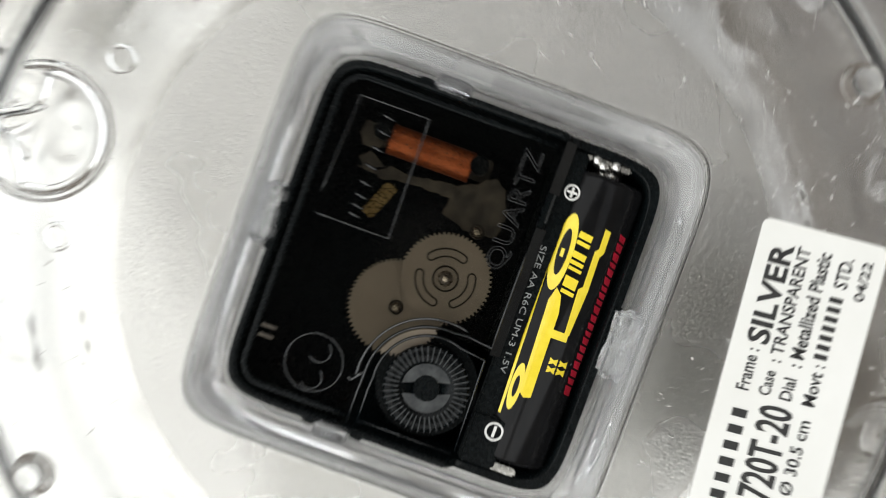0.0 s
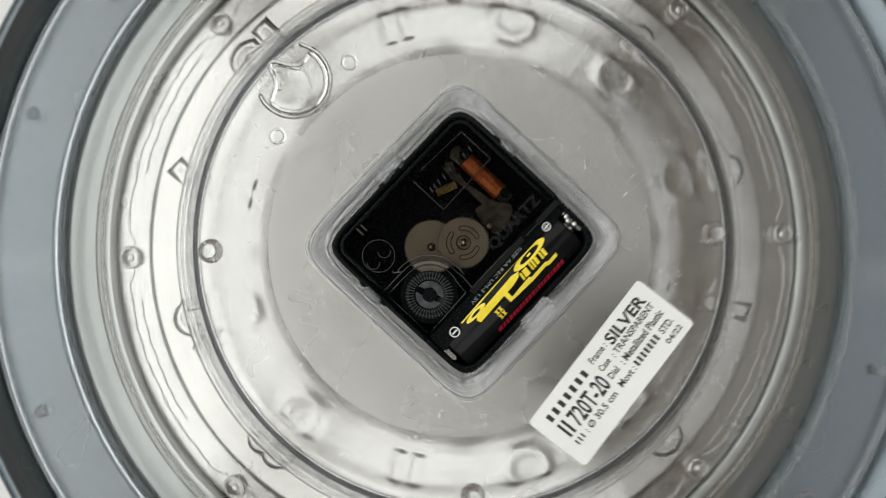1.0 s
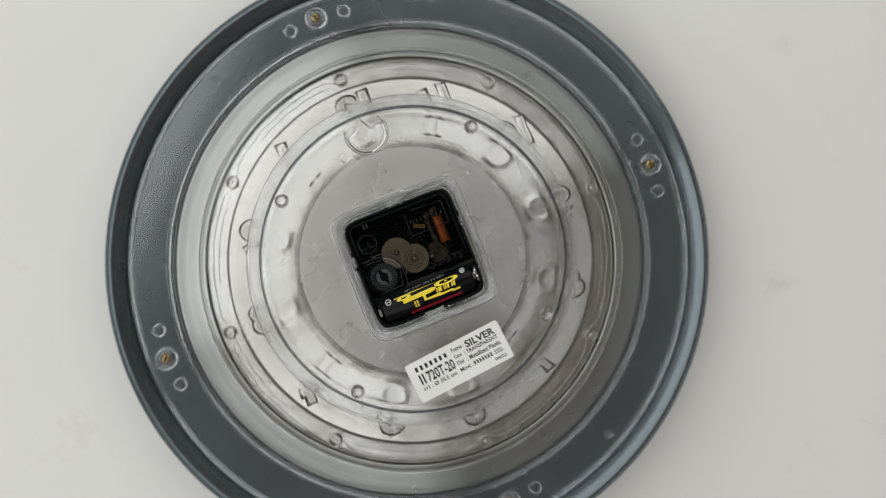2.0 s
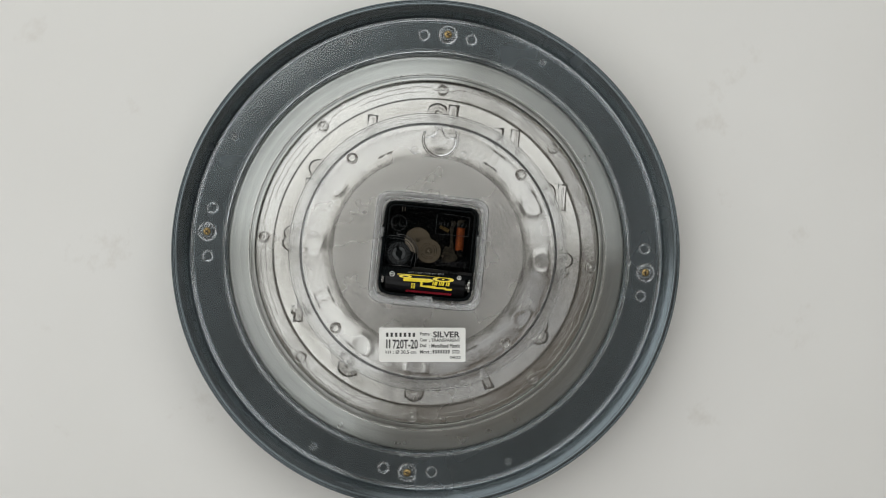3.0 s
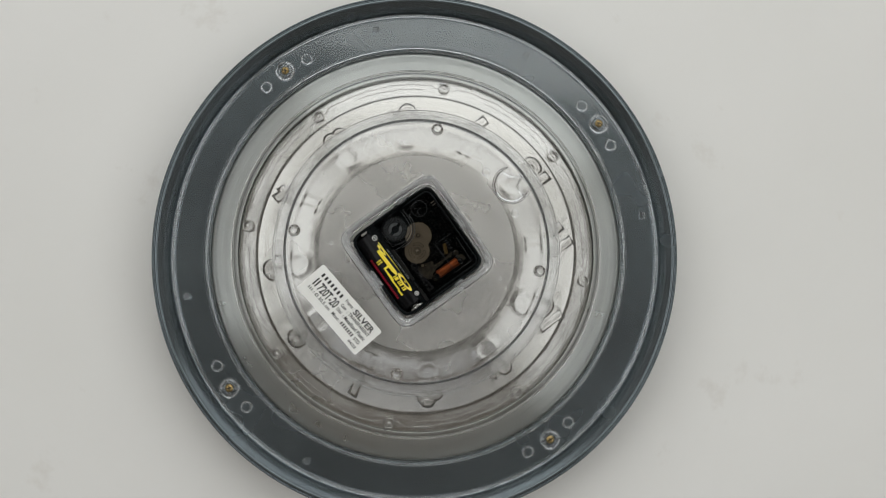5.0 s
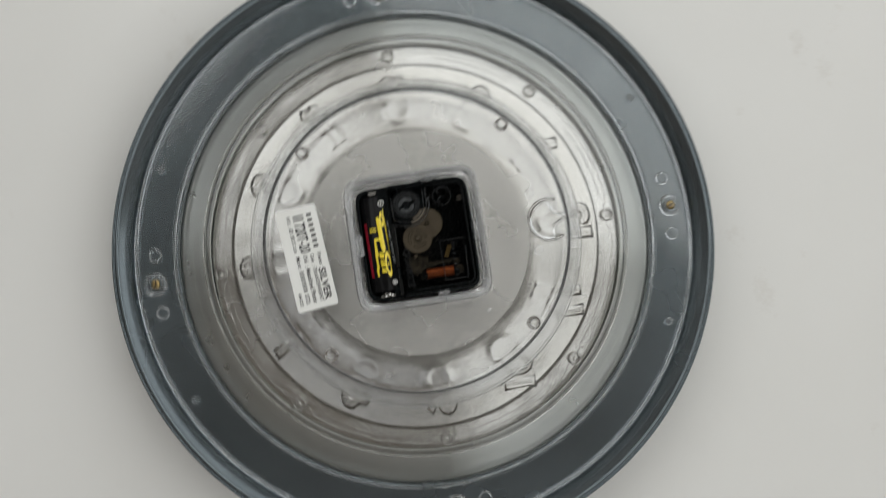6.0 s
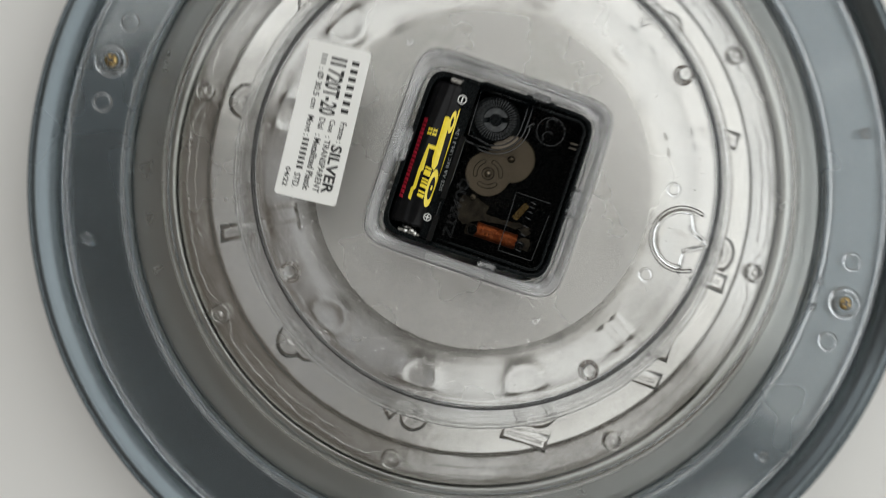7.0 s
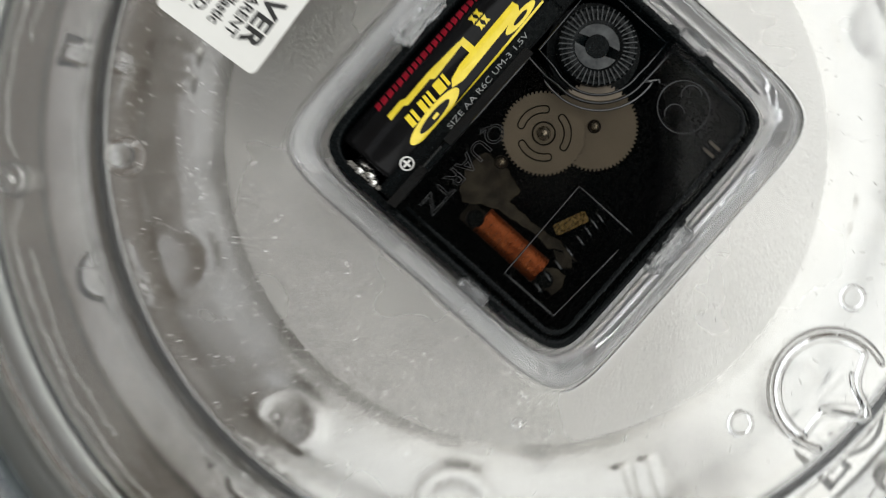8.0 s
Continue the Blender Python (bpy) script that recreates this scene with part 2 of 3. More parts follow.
def box(x0, x1, y0, y1, z0, z1, bevel=0.0, bm=None):
    bm = bm or bmesh.new()
    v = [bm.verts.new((x, y, z)) for z in (z0, z1) for y in (y0, y1) for x in (x0, x1)]
    fs = [bm.faces.new([v[i] for i in q]) for q in ((0, 2, 3, 1), (4, 5, 7, 6), (0, 1, 5, 4), (2, 6, 7, 3), (0, 4, 6, 2), (1, 3, 7, 5))]
    if bevel:
        bmesh.ops.bevel(bm, geom=list({e for f in fs for e in f.edges}), offset=bevel, segments=2, affect="EDGES")
    return bm


def plate(outline, z0, z1, bevel=0.0):
    """A flat plate with the outline (x, y), counter-clockwise, and eased top edges."""
    bm = bmesh.new()
    lo = [bm.verts.new((x, y, z0)) for x, y in outline]
    hi = [bm.verts.new((x, y, z1)) for x, y in outline]
    n = len(outline)
    for i in range(n):
        j = (i + 1) % n
        bm.faces.new((lo[i], lo[j], hi[j], hi[i]))
    top = bm.faces.new(hi)
    bm.faces.new(lo[::-1])
    if bevel:
        bmesh.ops.bevel(bm, geom=list(top.edges), offset=bevel, segments=2, affect="EDGES")
    return bm


def ridge(path, width, height, lift=lambda x, y: 0.0, closed=False, sides=5, sink=-0.00003):
    """A half-round bead along (x, y) points, lying on the surface that lift gives."""
    bm, rows, n = bmesh.new(), [], len(path)
    for i, (x, y) in enumerate(path):
        p = Vector(path[i - 1]) if (i or closed) else Vector(path[0])
        q = Vector(path[(i + 1) % n]) if (i < n - 1 or closed) else Vector(path[-1])
        d = (q - p).normalized() if (q - p).length else Vector((1, 0))
        side = Vector((-d.y, d.x))
        taper = 0.55 if (not closed and i in (0, n - 1)) else 1.0
        row = []
        for k in range(sides + 1):
            a = math.pi * k / sides
            u = Vector((x, y)) + side * (math.cos(a) * (width(i) if callable(width) else width) / 2 * taper)
            row.append(bm.verts.new((u.x, u.y, lift(u.x, u.y) - sink + math.sin(a) * (height + sink) * taper)))
        rows.append(row)
    m = n if closed else n - 1
    for i in range(m):
        a, b = rows[i], rows[(i + 1) % n]
        for k in range(sides):
            bm.faces.new((a[k], a[k + 1], b[k + 1], b[k]))
        bm.faces.new((a[sides], a[0], b[0], b[sides]))
    if not closed:
        bm.faces.new(rows[0][::-1])
        bm.faces.new(rows[-1])
    return bm


def arc(cx, cy, r, a0, a1, n=24, ry=None):
    return [(cx + r * math.cos(radians(a0 + (a1 - a0) * i / n)), cy + (ry or r) * math.sin(radians(a0 + (a1 - a0) * i / n))) for i in range(n + 1)]


def ring_path(cx, cy, r, n=32, ry=None):
    return arc(cx, cy, r, 0, 360, n, ry)[:-1]


def dome(r, h, n=32, rings=9):
    loops = [[(r * math.cos(b) * math.cos(2 * math.pi * i / n), r * math.cos(b) * math.sin(2 * math.pi * i / n), h * math.sin(b)) for i in range(n)]
             for b in [0.5 * math.pi * k / rings * 0.985 for k in range(rings + 1)]]
    return loft(loops, False, True)


def letters(text, x0, x1, y, height, bold=0.0, thick=0.00004, outlined=False):
    """Lettering in the built-in font as a mesh, fitted between x0 and x1 on the line y."""
    cu = bpy.data.curves.new("lettering", "FONT")
    cu.body, cu.size, cu.offset, cu.resolution_u = text, 1.0, bold, 3
    cu.extrude = 0.02
    if outlined:
        cu.fill_mode, cu.extrude, cu.bevel_depth, cu.bevel_resolution = "NONE", 0.0, 0.014, 1
    ob = new("lettering", cu)
    me = bpy.data.meshes.new_from_object(ob.evaluated_get(bpy.context.evaluated_depsgraph_get()))
    bpy.data.objects.remove(ob)
    xs, ys = [v.co.x for v in me.vertices], [v.co.y for v in me.vertices]
    sx, sy = (x1 - x0) / (max(xs) - min(xs)), height / 0.72
    low = min(xs)
    for v in me.vertices:
        v.co = ((v.co.x - low) * sx + x0, v.co.y * sy + y, v.co.z / 0.02 * thick)
    return me


def inked(me, mat):
    me.materials.clear()
    me.materials.append(mat)
    return me


# ---------------------------------------------------------------- the room: unseen, added to shape light and reflections
def wall_with_opening(name, w, h, thick, ox0, ox1, oz0, oz1):
    """A wall in the plane y = 0, going back to y = thick, with a hole right through it."""
    bm = bmesh.new()
    box(-w / 2, ox0, 0, thick, 0, h, 0, bm)
    box(ox1, w / 2, 0, thick, 0, h, 0, bm)
    box(ox0, ox1, 0, thick, 0, oz0, 0, bm)
    box(ox0, ox1, 0, thick, oz1, h, 0, bm)
    return bm


def window(name, w, h, m, label):
    win = thing(name, label, "window", "", "structure")
    win.matrix_world = m
    t = 0.05
    for x0, x1, z0, z1 in ((-w / 2, w / 2, 0, t), (-w / 2, w / 2, h - t, h), (-w / 2, -w / 2 + t, t, h - t), (w / 2 - t, w / 2, t, h - t), (-t / 2, t / 2, t, h - t)):
        part("window_frame", box(x0, x1, 0, 0.06, z0, z1, 0.004), TIMBER, win, smooth=False)
    for x0, x1 in ((-w / 2 + t, -t / 2), (t / 2, w / 2 - t)):
        pane = part("pane", box(x0, x1, 0.028, 0.032, t, h - t), GLASS, win, smooth=False)
        pane.visible_shadow = False
    return win


structure("floor", box(-HALF - 0.2, HALF + 0.2, -HALF - 0.2, HALF + 0.2, -0.12, 0.0), FLOOR, "white painted floor with faint scuffs and specks", "floor", m=ROOM)
structure("ceiling", box(-HALF - 0.2, HALF + 0.2, -HALF - 0.2, HALF + 0.2, HIGH, HIGH + 0.12), CEILING, "plain dark grey matt ceiling, unseen, added to darken the dial's reflection", "ceiling", m=ROOM)
for k, side in enumerate(SIDES):
    turn = ROOM @ pose(0, 0, 0, 0, 0, 90 * k)
    half, z0, z1, power = OPENINGS[side]
    structure("wall_" + side, wall_with_opening("wall", 2 * HALF + 0.4 if side == "south" else 2 * HALF, HIGH, 0.2, -half, half, z0, z1), WALL if side == "north" else DIM_WALL, "unseen painted wall with a wide window, added to shape reflections", "wall", m=turn @ pose(0, FAR[side], 0))
    window("window_%d" % (1 + list(OPENINGS).index(side)), 2 * half, z1 - z0, turn @ pose(0, FAR[side] + 0.08, z0), "wide white-framed window with two panes, unseen, added for light")

# ---------------------------------------------------------------- the clock: frame, dial, clear case
clock = thing("wall_clock", "round grey plastic wall clock lying face down on the floor", "clock")

frame_profile = [(0.1195, 0.0010), (0.1500, 0.0), (0.1522, 0.004), (0.1525, 0.024), (0.1523, 0.0322), (0.1519, 0.0340), (0.1512, 0.0344), (0.1508, 0.0338), (0.1503, 0.0339), (0.1499, 0.0347), (0.1488, 0.0349),
                 (0.1480, 0.0341), (0.1456, 0.0320), (0.1440, 0.0303), (0.1431, 0.0290), (0.1427, 0.0274), (0.1210, 0.0270), (0.1200, 0.0254), (0.1195, 0.0240)]
part("frame", lathe(round_corners(frame_profile, 0.0006)), FRAME, clock, "grey satin plastic ring with a rolled outer lip")
part("inner_sleeve", lathe(round_corners([(0.1198, 0.0250), (0.1186, 0.0256), (0.1052, 0.0303), (0.1036, 0.0298), (0.1036, 0.0230), (0.1050, 0.0230), (0.1198, 0.0230)], 0.0012)), SLEEVE, clock, "pale satin inner ring")


def dial_height(r):
    """Height of the dial's back over the floor: flat, then falling like a shallow cone, then a step."""
    knots = ((0.0, 0.0405), (0.0520, 0.0405), (0.0555, 0.04045), (0.0585, 0.04030), (0.0615, 0.03995), (0.0650, 0.0393), (0.0700, 0.0381), (0.0790, 0.0357), (0.0810, 0.0353), (0.0905, 0.0338), (0.0915, 0.0335), (0.0925, 0.0324), (0.0935, 0.0320), (0.1030, 0.0288), (0.2, 0.0288))
    for (r0, z0), (r1, z1) in zip(knots, knots[1:]):
        if r <= r1:
            return z0 + (z1 - z0) * (r - r0) / (r1 - r0)


DIAL_UP = 84.6              # twelve o'clock lies this way


def soft_form(x, y):
    """Stands in for the numerals' blurred reflections: soft arches and bars inward of them."""
    r = math.hypot(x, y)
    if not 0.0575 < r < 0.0725:
        return 0.0
    turn = (math.degrees(math.atan2(y, x)) - DIAL_UP) / 30
    hour = round(turn)
    u, v = radians((turn - hour) * 30) * r, 0.0685 - r
    if hour % 12 in (1, 4, 7, 11):
        d = min(abs(u - 0.0022), abs(u + 0.0030)) if v < 0.0060 else 0.01
    else:
        d = abs(math.hypot(u, v) - 0.0058)
    return 0.00036 * math.exp(-(d / 0.0019) ** 2)


def on_dial(x, y):
    return dial_height(math.hypot(x, y)) + soft_form(x, y)


N = 192
ND = 576
radii = [0.048, 0.052, 0.056] + [0.0575 + 0.0006 * k for k in range(26)] + [0.074, 0.078, 0.0795, 0.081, 0.083, 0.086, 0.0902, 0.0908, 0.0915, 0.0920, 0.0925, 0.093, 0.0937, 0.096, 0.1, 0.1028]
dial_loops = [square_loop(h, 0.0405, ND) for h in (0.0276, 0.0280, 0.0326)] + [[(x, y, on_dial(x, y)) for x, y, z in circle_loop(r, 0, ND)] for r in radii]
dial_loops += [circle_loop(0.1033, 0.0284, ND), circle_loop(0.1033, 0.0276, ND)] + [circle_loop(r, dial_height(r) - 0.001, ND) for r in (0.1, 0.0937, 0.0915, 0.0905, 0.08, 0.07, 0.062, 0.048)] + [square_loop(0.0276, 0.0395, ND)]
dial = part("dial", loft(dial_loops), DIAL, clock, "metallised silver dial seen from behind")
dial.data.materials.append(DIAL_RIM)
dial.data.materials.append(DIAL_FLAT)
for p in dial.data.polygons:
    if math.hypot(p.center.x, p.center.y) > 0.0800:
        p.material_index = 1
    elif math.hypot(p.center.x, p.center.y) < 0.0560:
        p.material_index = 2


def dense(pts, n=5):
    out = []
    for (a, b), (c, d) in zip(pts, pts[1:]):
        out += [(a + (c - a) * k / n, b + (d - b) * k / n) for k in range(n)]
    return out + [pts[-1]]


def glyph(text, swell, deep, edge, filled):
    """A figure of the built-in font as a mesh: a bevelled solid, or a bead along its outline."""
    cu = bpy.data.curves.new("numeral", "FONT")
    cu.body, cu.size, cu.offset, cu.resolution_u = text, 1.0, swell, 5
    cu.space_character = 0.92
    cu.extrude, cu.bevel_depth, cu.bevel_resolution = deep, edge, 0 if filled else 1
    if not filled:
        cu.fill_mode = "NONE"
    ob = new("numeral", cu)
    me = bpy.data.meshes.new_from_object(ob.evaluated_get(bpy.context.evaluated_depsgraph_get()))
    bpy.data.objects.remove(ob)
    return me


def numeral_mesh(text, height, thick, slope):
    """A moulded numeral with sloping sides and a raised line round its face, seen from behind and so mirrored, centred on the origin."""
    solid, line = glyph(text, 0.022, 0.06, slope, True), glyph(text, -0.030, 0.0, 0.009, False)
    xs, ys, zs = zip(*[tuple(v.co) for v in solid.vertices])
    cx, cy, k, top = (max(xs) + min(xs)) / 2, (max(ys) + min(ys)) / 2, height / (max(ys) - min(ys)), max(zs)
    bm = bmesh.new()
    for me, lift in ((solid, None), (line, 0.00004)):
        for v in me.vertices:
            z = thick * 0.5 * v.co.z / top - thick * 0.5 if lift is None else lift + v.co.z * k
            v.co = (-(v.co.x - cx) * k * 1.15, (v.co.y - cy) * k, z)
        me.flip_normals()
        bm.from_mesh(me)
    out = bpy.data.meshes.new("numeral")
    bm.to_mesh(out)
    bm.free()
    return inked(out, DIAL)


for hour in range(1, 13):
    a = radians(DIAL_UP + 30 * hour)
    me = numeral_mesh(str(hour), 0.0174, 0.0030, 0.08)
    m = pose(0.0808 * math.cos(a), 0.0808 * math.sin(a), 0.0357, 0, 0, DIAL_UP - 90)
    for v in me.vertices:                   # the faces follow the dial's slope
        p = m @ v.co
        v.co.z += 0.65 * (dial_height(p.xy.length) - dial_height(0.0808))
    part("numeral", me, DIAL, dial, "raised numeral, seen from behind", False, m)

PEG0 = 84.9
for k in range(8):
    a = radians(PEG0 + 45 * k)
    cx, cy = 0.0988 * math.cos(a), 0.0988 * math.sin(a)
    part("peg_ring", ridge(ring_path(cx, cy, 0.0029, 28), 0.0013, 0.0019, on_dial, True), DIAL, dial)
    part("peg", dome(0.0013, 0.0008, 16, 3), DIAL, dial, m=pose(cx, cy, on_dial(cx, cy)))
    for strand, (r0, wide, a0, a1) in enumerate(((0.0998, 0.0006, 2.2, 42.6), (0.0968, 0.0004, 6 + 9 * noise.noise((k * 2.3, 4, 0)), 30 + 9 * noise.noise((k * 1.7, 9, 0))))):
        path = []
        for i in range(90):
            f = i / 89
            th = a + radians(a0 + (a1 - a0) * f)
            r = r0 + 0.0006 * noise.noise((k * 7.3 + strand * 50, f * 9, 0)) + 0.0005 * noise.noise((k * 3.1, f * 44, 2 + strand))
            if strand == 0:
                r -= 0.0022 * math.exp(-(min(f, 1 - f) * 24) ** 2)
            path.append((r * math.cos(th), r * math.sin(th)))
        part("glue_bead", ridge(path, lambda i, k=k, wide=wide: wide * (1.0 + 0.9 * noise.noise((i * 0.23, k * 5.0, wide * 9000))), 0.00028, on_dial), DIAL_RIM, dial, "thin wandering bead of glue")

# clear case
TOP, FLANGE = 0.0616, 0.0298
outer = [(0.0690, TOP), (0.0714, TOP), (0.0722, 0.0613), (0.0732, 0.0602), (0.0792, 0.0480), (0.0800, 0.0466), (0.0812, 0.0460), (0.1020, 0.0452), (0.1036, 0.0446), (0.1044, 0.0434), (0.1105, 0.0376), (0.1165, 0.0325), (0.1182, 0.0306), (0.1194, 0.0301)]
inner = [(0.1194, 0.0281), (0.1192, 0.0281), (0.1168, 0.0296), (0.1095, 0.0362), (0.1032, 0.0422), (0.1018, 0.0434), (0.0800, 0.0444), (0.0784, 0.0454), (0.0776, 0.0470), (0.0718, 0.0592), (0.0706, 0.0599), (0.0690, 0.0600)]
rim = [(0.1196, 0.0301), (0.1204, 0.0300), (0.1211, 0.0306), (0.1221, 0.0306), (0.1228, 0.0299), (0.1398, 0.0298), (0.1403, 0.0305), (0.1411, 0.0305), (0.1416, 0.0296), (0.1418, 0.0281), (0.1196, 0.0281)]
case_profile = held(round_corners(outer, 0.0006, False) + round_corners(inner, 0.0014, False), False)
hole_out = [square_loop(0.0327, TOP - 0.0002, N), square_loop(0.03275, TOP, N), square_loop(0.0331, TOP, N)] + [circle_loop(r, TOP, N) for r in (0.048, 0.055, 0.064)]
hole_in = [circle_loop(r, 0.0600, N) for r in (0.064, 0.055, 0.048)] + [square_loop(0.0331, 0.0600, N), square_loop(0.0327, 0.0600, N)]
case = part("case", loft(hole_out + [circle_loop(r, z, N) for r, z in case_profile] + hole_in), CLEAR, clock, "clear stepped plastic back cover")
case.data.materials.append(HAZY)
case.data.materials.append(CLEAR_RIM)
for p in case.data.polygons:
    if 0.0705 < math.hypot(p.center.x, p.center.y) < 0.0806 and p.center.z > 0.0452 and abs(p.normal.z) < 0.97:
        p.material_index = 1
    elif math.hypot(p.center.x, p.center.y) > 0.1060:
        p.material_index = 2

flange = part("case_flange", lathe(round_corners(rim, 0.0005)), CLEAR_RIM, clock, "clear flat rim of the back cover")
flange.visible_shadow = False

well_loops = [(0.0322, 0.0420), (0.0323, 0.0612), (0.0321, 0.0620), (0.0317, 0.0624), (0.0312, 0.0625), (0.0307, 0.0622), (0.0298, 0.0615), (0.0293, 0.0613), (0.0289, 0.0609),
              (0.0287, 0.0600), (0.0285, 0.0560), (0.0284, 0.0425), (0.0288, 0.0410), (0.0318, 0.0410)]
well = part("movement_well", loft([square_loop(h, z, N) for h, z in well_loops]), MILKY, case, "clear raised wall round the movement")
well.visible_shadow = False


def on_top(x, y):
    return TOP


def clear_bit(name, bm, parent, label="", m=None):
    ob = part(name, bm, CLEAR_LUMP, parent, label, m=m)
    ob.visible_shadow = False
    return ob


for r, z, w, h in ((0.0806, 0.0463, 0.0014, 0.0010), (0.1216, FLANGE + 0.0006, 0.0012, 0.0012), (0.1407, FLANGE + 0.0005, 0.0018, 0.0011)):
    clear_bit("edge_bead", ridge(ring_path(0, 0, r, 160), w, h, lambda x, y, z=z: z, True), case, "clear moulded edge line")
dimple_mesh = finish(dome(0.0033, 0.0008), "dimple", CLEAR_LUMP)
for k in range(4):
    a = radians(129.8 + 90 * k)
    clear_bit("dimple", dimple_mesh, case, m=pose(0.0682 * math.cos(a), 0.0682 * math.sin(a), TOP + 0.00003))
small_mesh = finish(ridge(ring_path(0, 0, 0.0019, 20), 0.0008, 0.0005, closed=True), "small_ring", CLEAR_LUMP)
for x, y in ((-0.0082, 0.0574), (0.0196, 0.0546)):
    clear_bit("small_ring", small_mesh, case, m=pose(x, y, TOP))
nub_mesh = finish(ridge(ring_path(0, 0, 0.0008, 16), 0.0006, 0.0004, closed=True), "nub", CLEAR_LUMP)
for x, y in ((0.0414, 0.0245), (-0.0340, -0.0328)):
    clear_bit("nub", nub_mesh, case, m=pose(x, y, TOP))
HX, HY = 0.0064, 0.0633
hook = [(-8.4, 1.4), (-6.0, 2.2), (-3.8, 3.0), (-2.2, 5.0), (-1.0, 7.8), (0.6, 7.8), (1.8, 5.0), (3.0, 2.4), (4.8, 1.1), (8.5, 1.2)]
for _ in range(3):          # rounds the line
    hook = [hook[0]] + [(p[0] * f + q[0] * (1 - f), p[1] * f + q[1] * (1 - f)) for p, q in zip(hook, hook[1:]) for f in (0.75, 0.25)] + [hook[-1]]
hook = [(HX + a / 1000, HY + b / 1000) for a, b in hook]
clear_bit("hanger_ring", ridge(arc(HX, HY, 0.0099, 150, 390, 56), 0.0014, 0.00022, on_top), case, "round moulded hanger mark")
clear_bit("hanger_step", ridge(arc(HX, HY, 0.0086, 171, 368, 50) + hook[::-1], 0.0012, 0.0007, on_top), case)
clear_bit("hanger_hook", ridge([(x, y - 0.0013) for x, y in hook[16:-16]], 0.0009, 0.0006, on_top), case)

# screws, collars and marks on the rim


def phillips_head(r=0.0023):
    bm = lathe([(0.0001, 0.0012), (r * 0.55, 0.0011), (r * 0.85, 0.0008), (r, 0.0002), (r, -0.0012), (0.0001, -0.0012)], 28, False)
    bmesh.ops.remove_doubles(bm, verts=bm.verts, dist=0.00015)
    return bm


head_mesh = finish(phillips_head(), "screw_head", OLD_BRASS)
# No slot is cut: black bars on the head put its shade in colour.
slot_bm = box(-0.0016, 0.0016, -0.00032, 0.00032, 0.0008, 0.00128)
box(-0.00032, 0.00032, -0.0016, 0.0016, 0.0008, 0.00131, 0, slot_bm)
slot_mesh = finish(slot_bm, "slot_shade_cross", BLACK_EDGE, False)
# Raised frame-grey disc, drawn where the shaded recess round the head would be.
recess_mesh = finish(plate(ring_path(0, 0, 0.0029, 28), 0.00006, 0.00020), "recess_disc", FRAME, False)
collar_mesh = finish(ridge(ring_path(0, 0, 0.0050, 36), 0.0015, 0.0008, closed=True), "collar", CLEAR_LUMP)
cup_mesh = finish(ridge(ring_path(0, 0, 0.0032, 28), 0.0008, 0.0005, closed=True), "collar_step", CLEAR_LUMP)
mark_mesh = finish(ridge(ring_path(0, 0, 0.0029, 40), 0.0011, 0.0005, closed=True), "boss_mark", CLEAR_LUMP)
lug_mesh = finish(box(-0.0008, 0.0008, -0.0014, 0.0014, 0.00003, 0.0008, 0.0003), "lug", CLEAR_LUMP)
for k in range(4):
    deg = 84.9 + 90 * k
    a = radians(deg)
    m = pose(0.1324 * math.cos(a), 0.1324 * math.sin(a), FLANGE, 0, 0, deg + 33 + 17 * k)
    screw = part("screw", head_mesh, OLD_BRASS, clock, "small brass cross-head screw", m=m)
    part("slot_shade_cross", slot_mesh, BLACK_EDGE, screw)
    part("recess_disc", recess_mesh, FRAME, screw, "flat frame-grey disc in place of the shaded recess round the head")
    clear_bit("collar", collar_mesh, case, m=m)
    clear_bit("collar_step", cup_mesh, case, m=m)
    for s in (-6.3, 6.3):
        b = radians(deg + s)
        clear_bit("boss_mark", mark_mesh, case, m=pose(0.1315 * math.cos(b), 0.1315 * math.sin(b), FLANGE))
    for s in (-2.2, 2.2):
        b = radians(deg + s)
        clear_bit("lug", lug_mesh, case, m=pose(0.1222 * math.cos(b), 0.1222 * math.sin(b), FLANGE, 0, 0, deg + s))
pip_mesh = finish(dome(0.0021, 0.00020, 24, 8), "pip", CLEAR_LUMP)
for deg in (59, 110.6, 149.5, 239.8, 291.3):
    a = radians(deg)
    clear_bit("pip", pip_mesh, case, m=pose(0.1348 * math.cos(a), 0.1348 * math.sin(a), FLANGE))

# ---------------------------------------------------------------- the movement
MV = Matrix.Rotation(TILT, 4, "Z")          # u runs along the battery, v across it
movement_loops = [(0.0180, 0.0445), (0.0264, 0.0445), (0.0270, 0.0600), (0.02695, 0.0607), (0.0265, 0.0610), (0.0259, 0.0608), (0.0257, 0.0603), (0.0255, 0.0480), (0.0180, 0.0478)]


def housing(half, z):
    """One loop of the housing, whose wall stands lower along the battery."""
    out = []
    for (x, y, z), (u, v, w) in zip(square_loop(half, z, N, 11.0), square_loop(half, z, N, 11.0, 0.0)):
        low = max(0.0, min(1.0, (-0.0098 - v) / 0.0010))
        out.append((x, y, z - low * max(0.0, z - 0.0572)))
    return out


movement = part("movement", loft([housing(h, z) for h, z in movement_loops]), BLACK, clock, "black plastic quartz movement, smoked cover over the gears")


def mpart(name, bm, mat, label="", smooth=True, m=None, parent=None):
    return part(name, bm, mat, parent or movement, label, smooth, MV @ m if m is not None else (MV if parent is None else None))


part("tray", plate([(x, y) for x, y, z in square_loop(0.0260, 0, 96)], 0.0455, 0.0479), BLACK, movement)
KX, KY = -0.0167, -0.0030
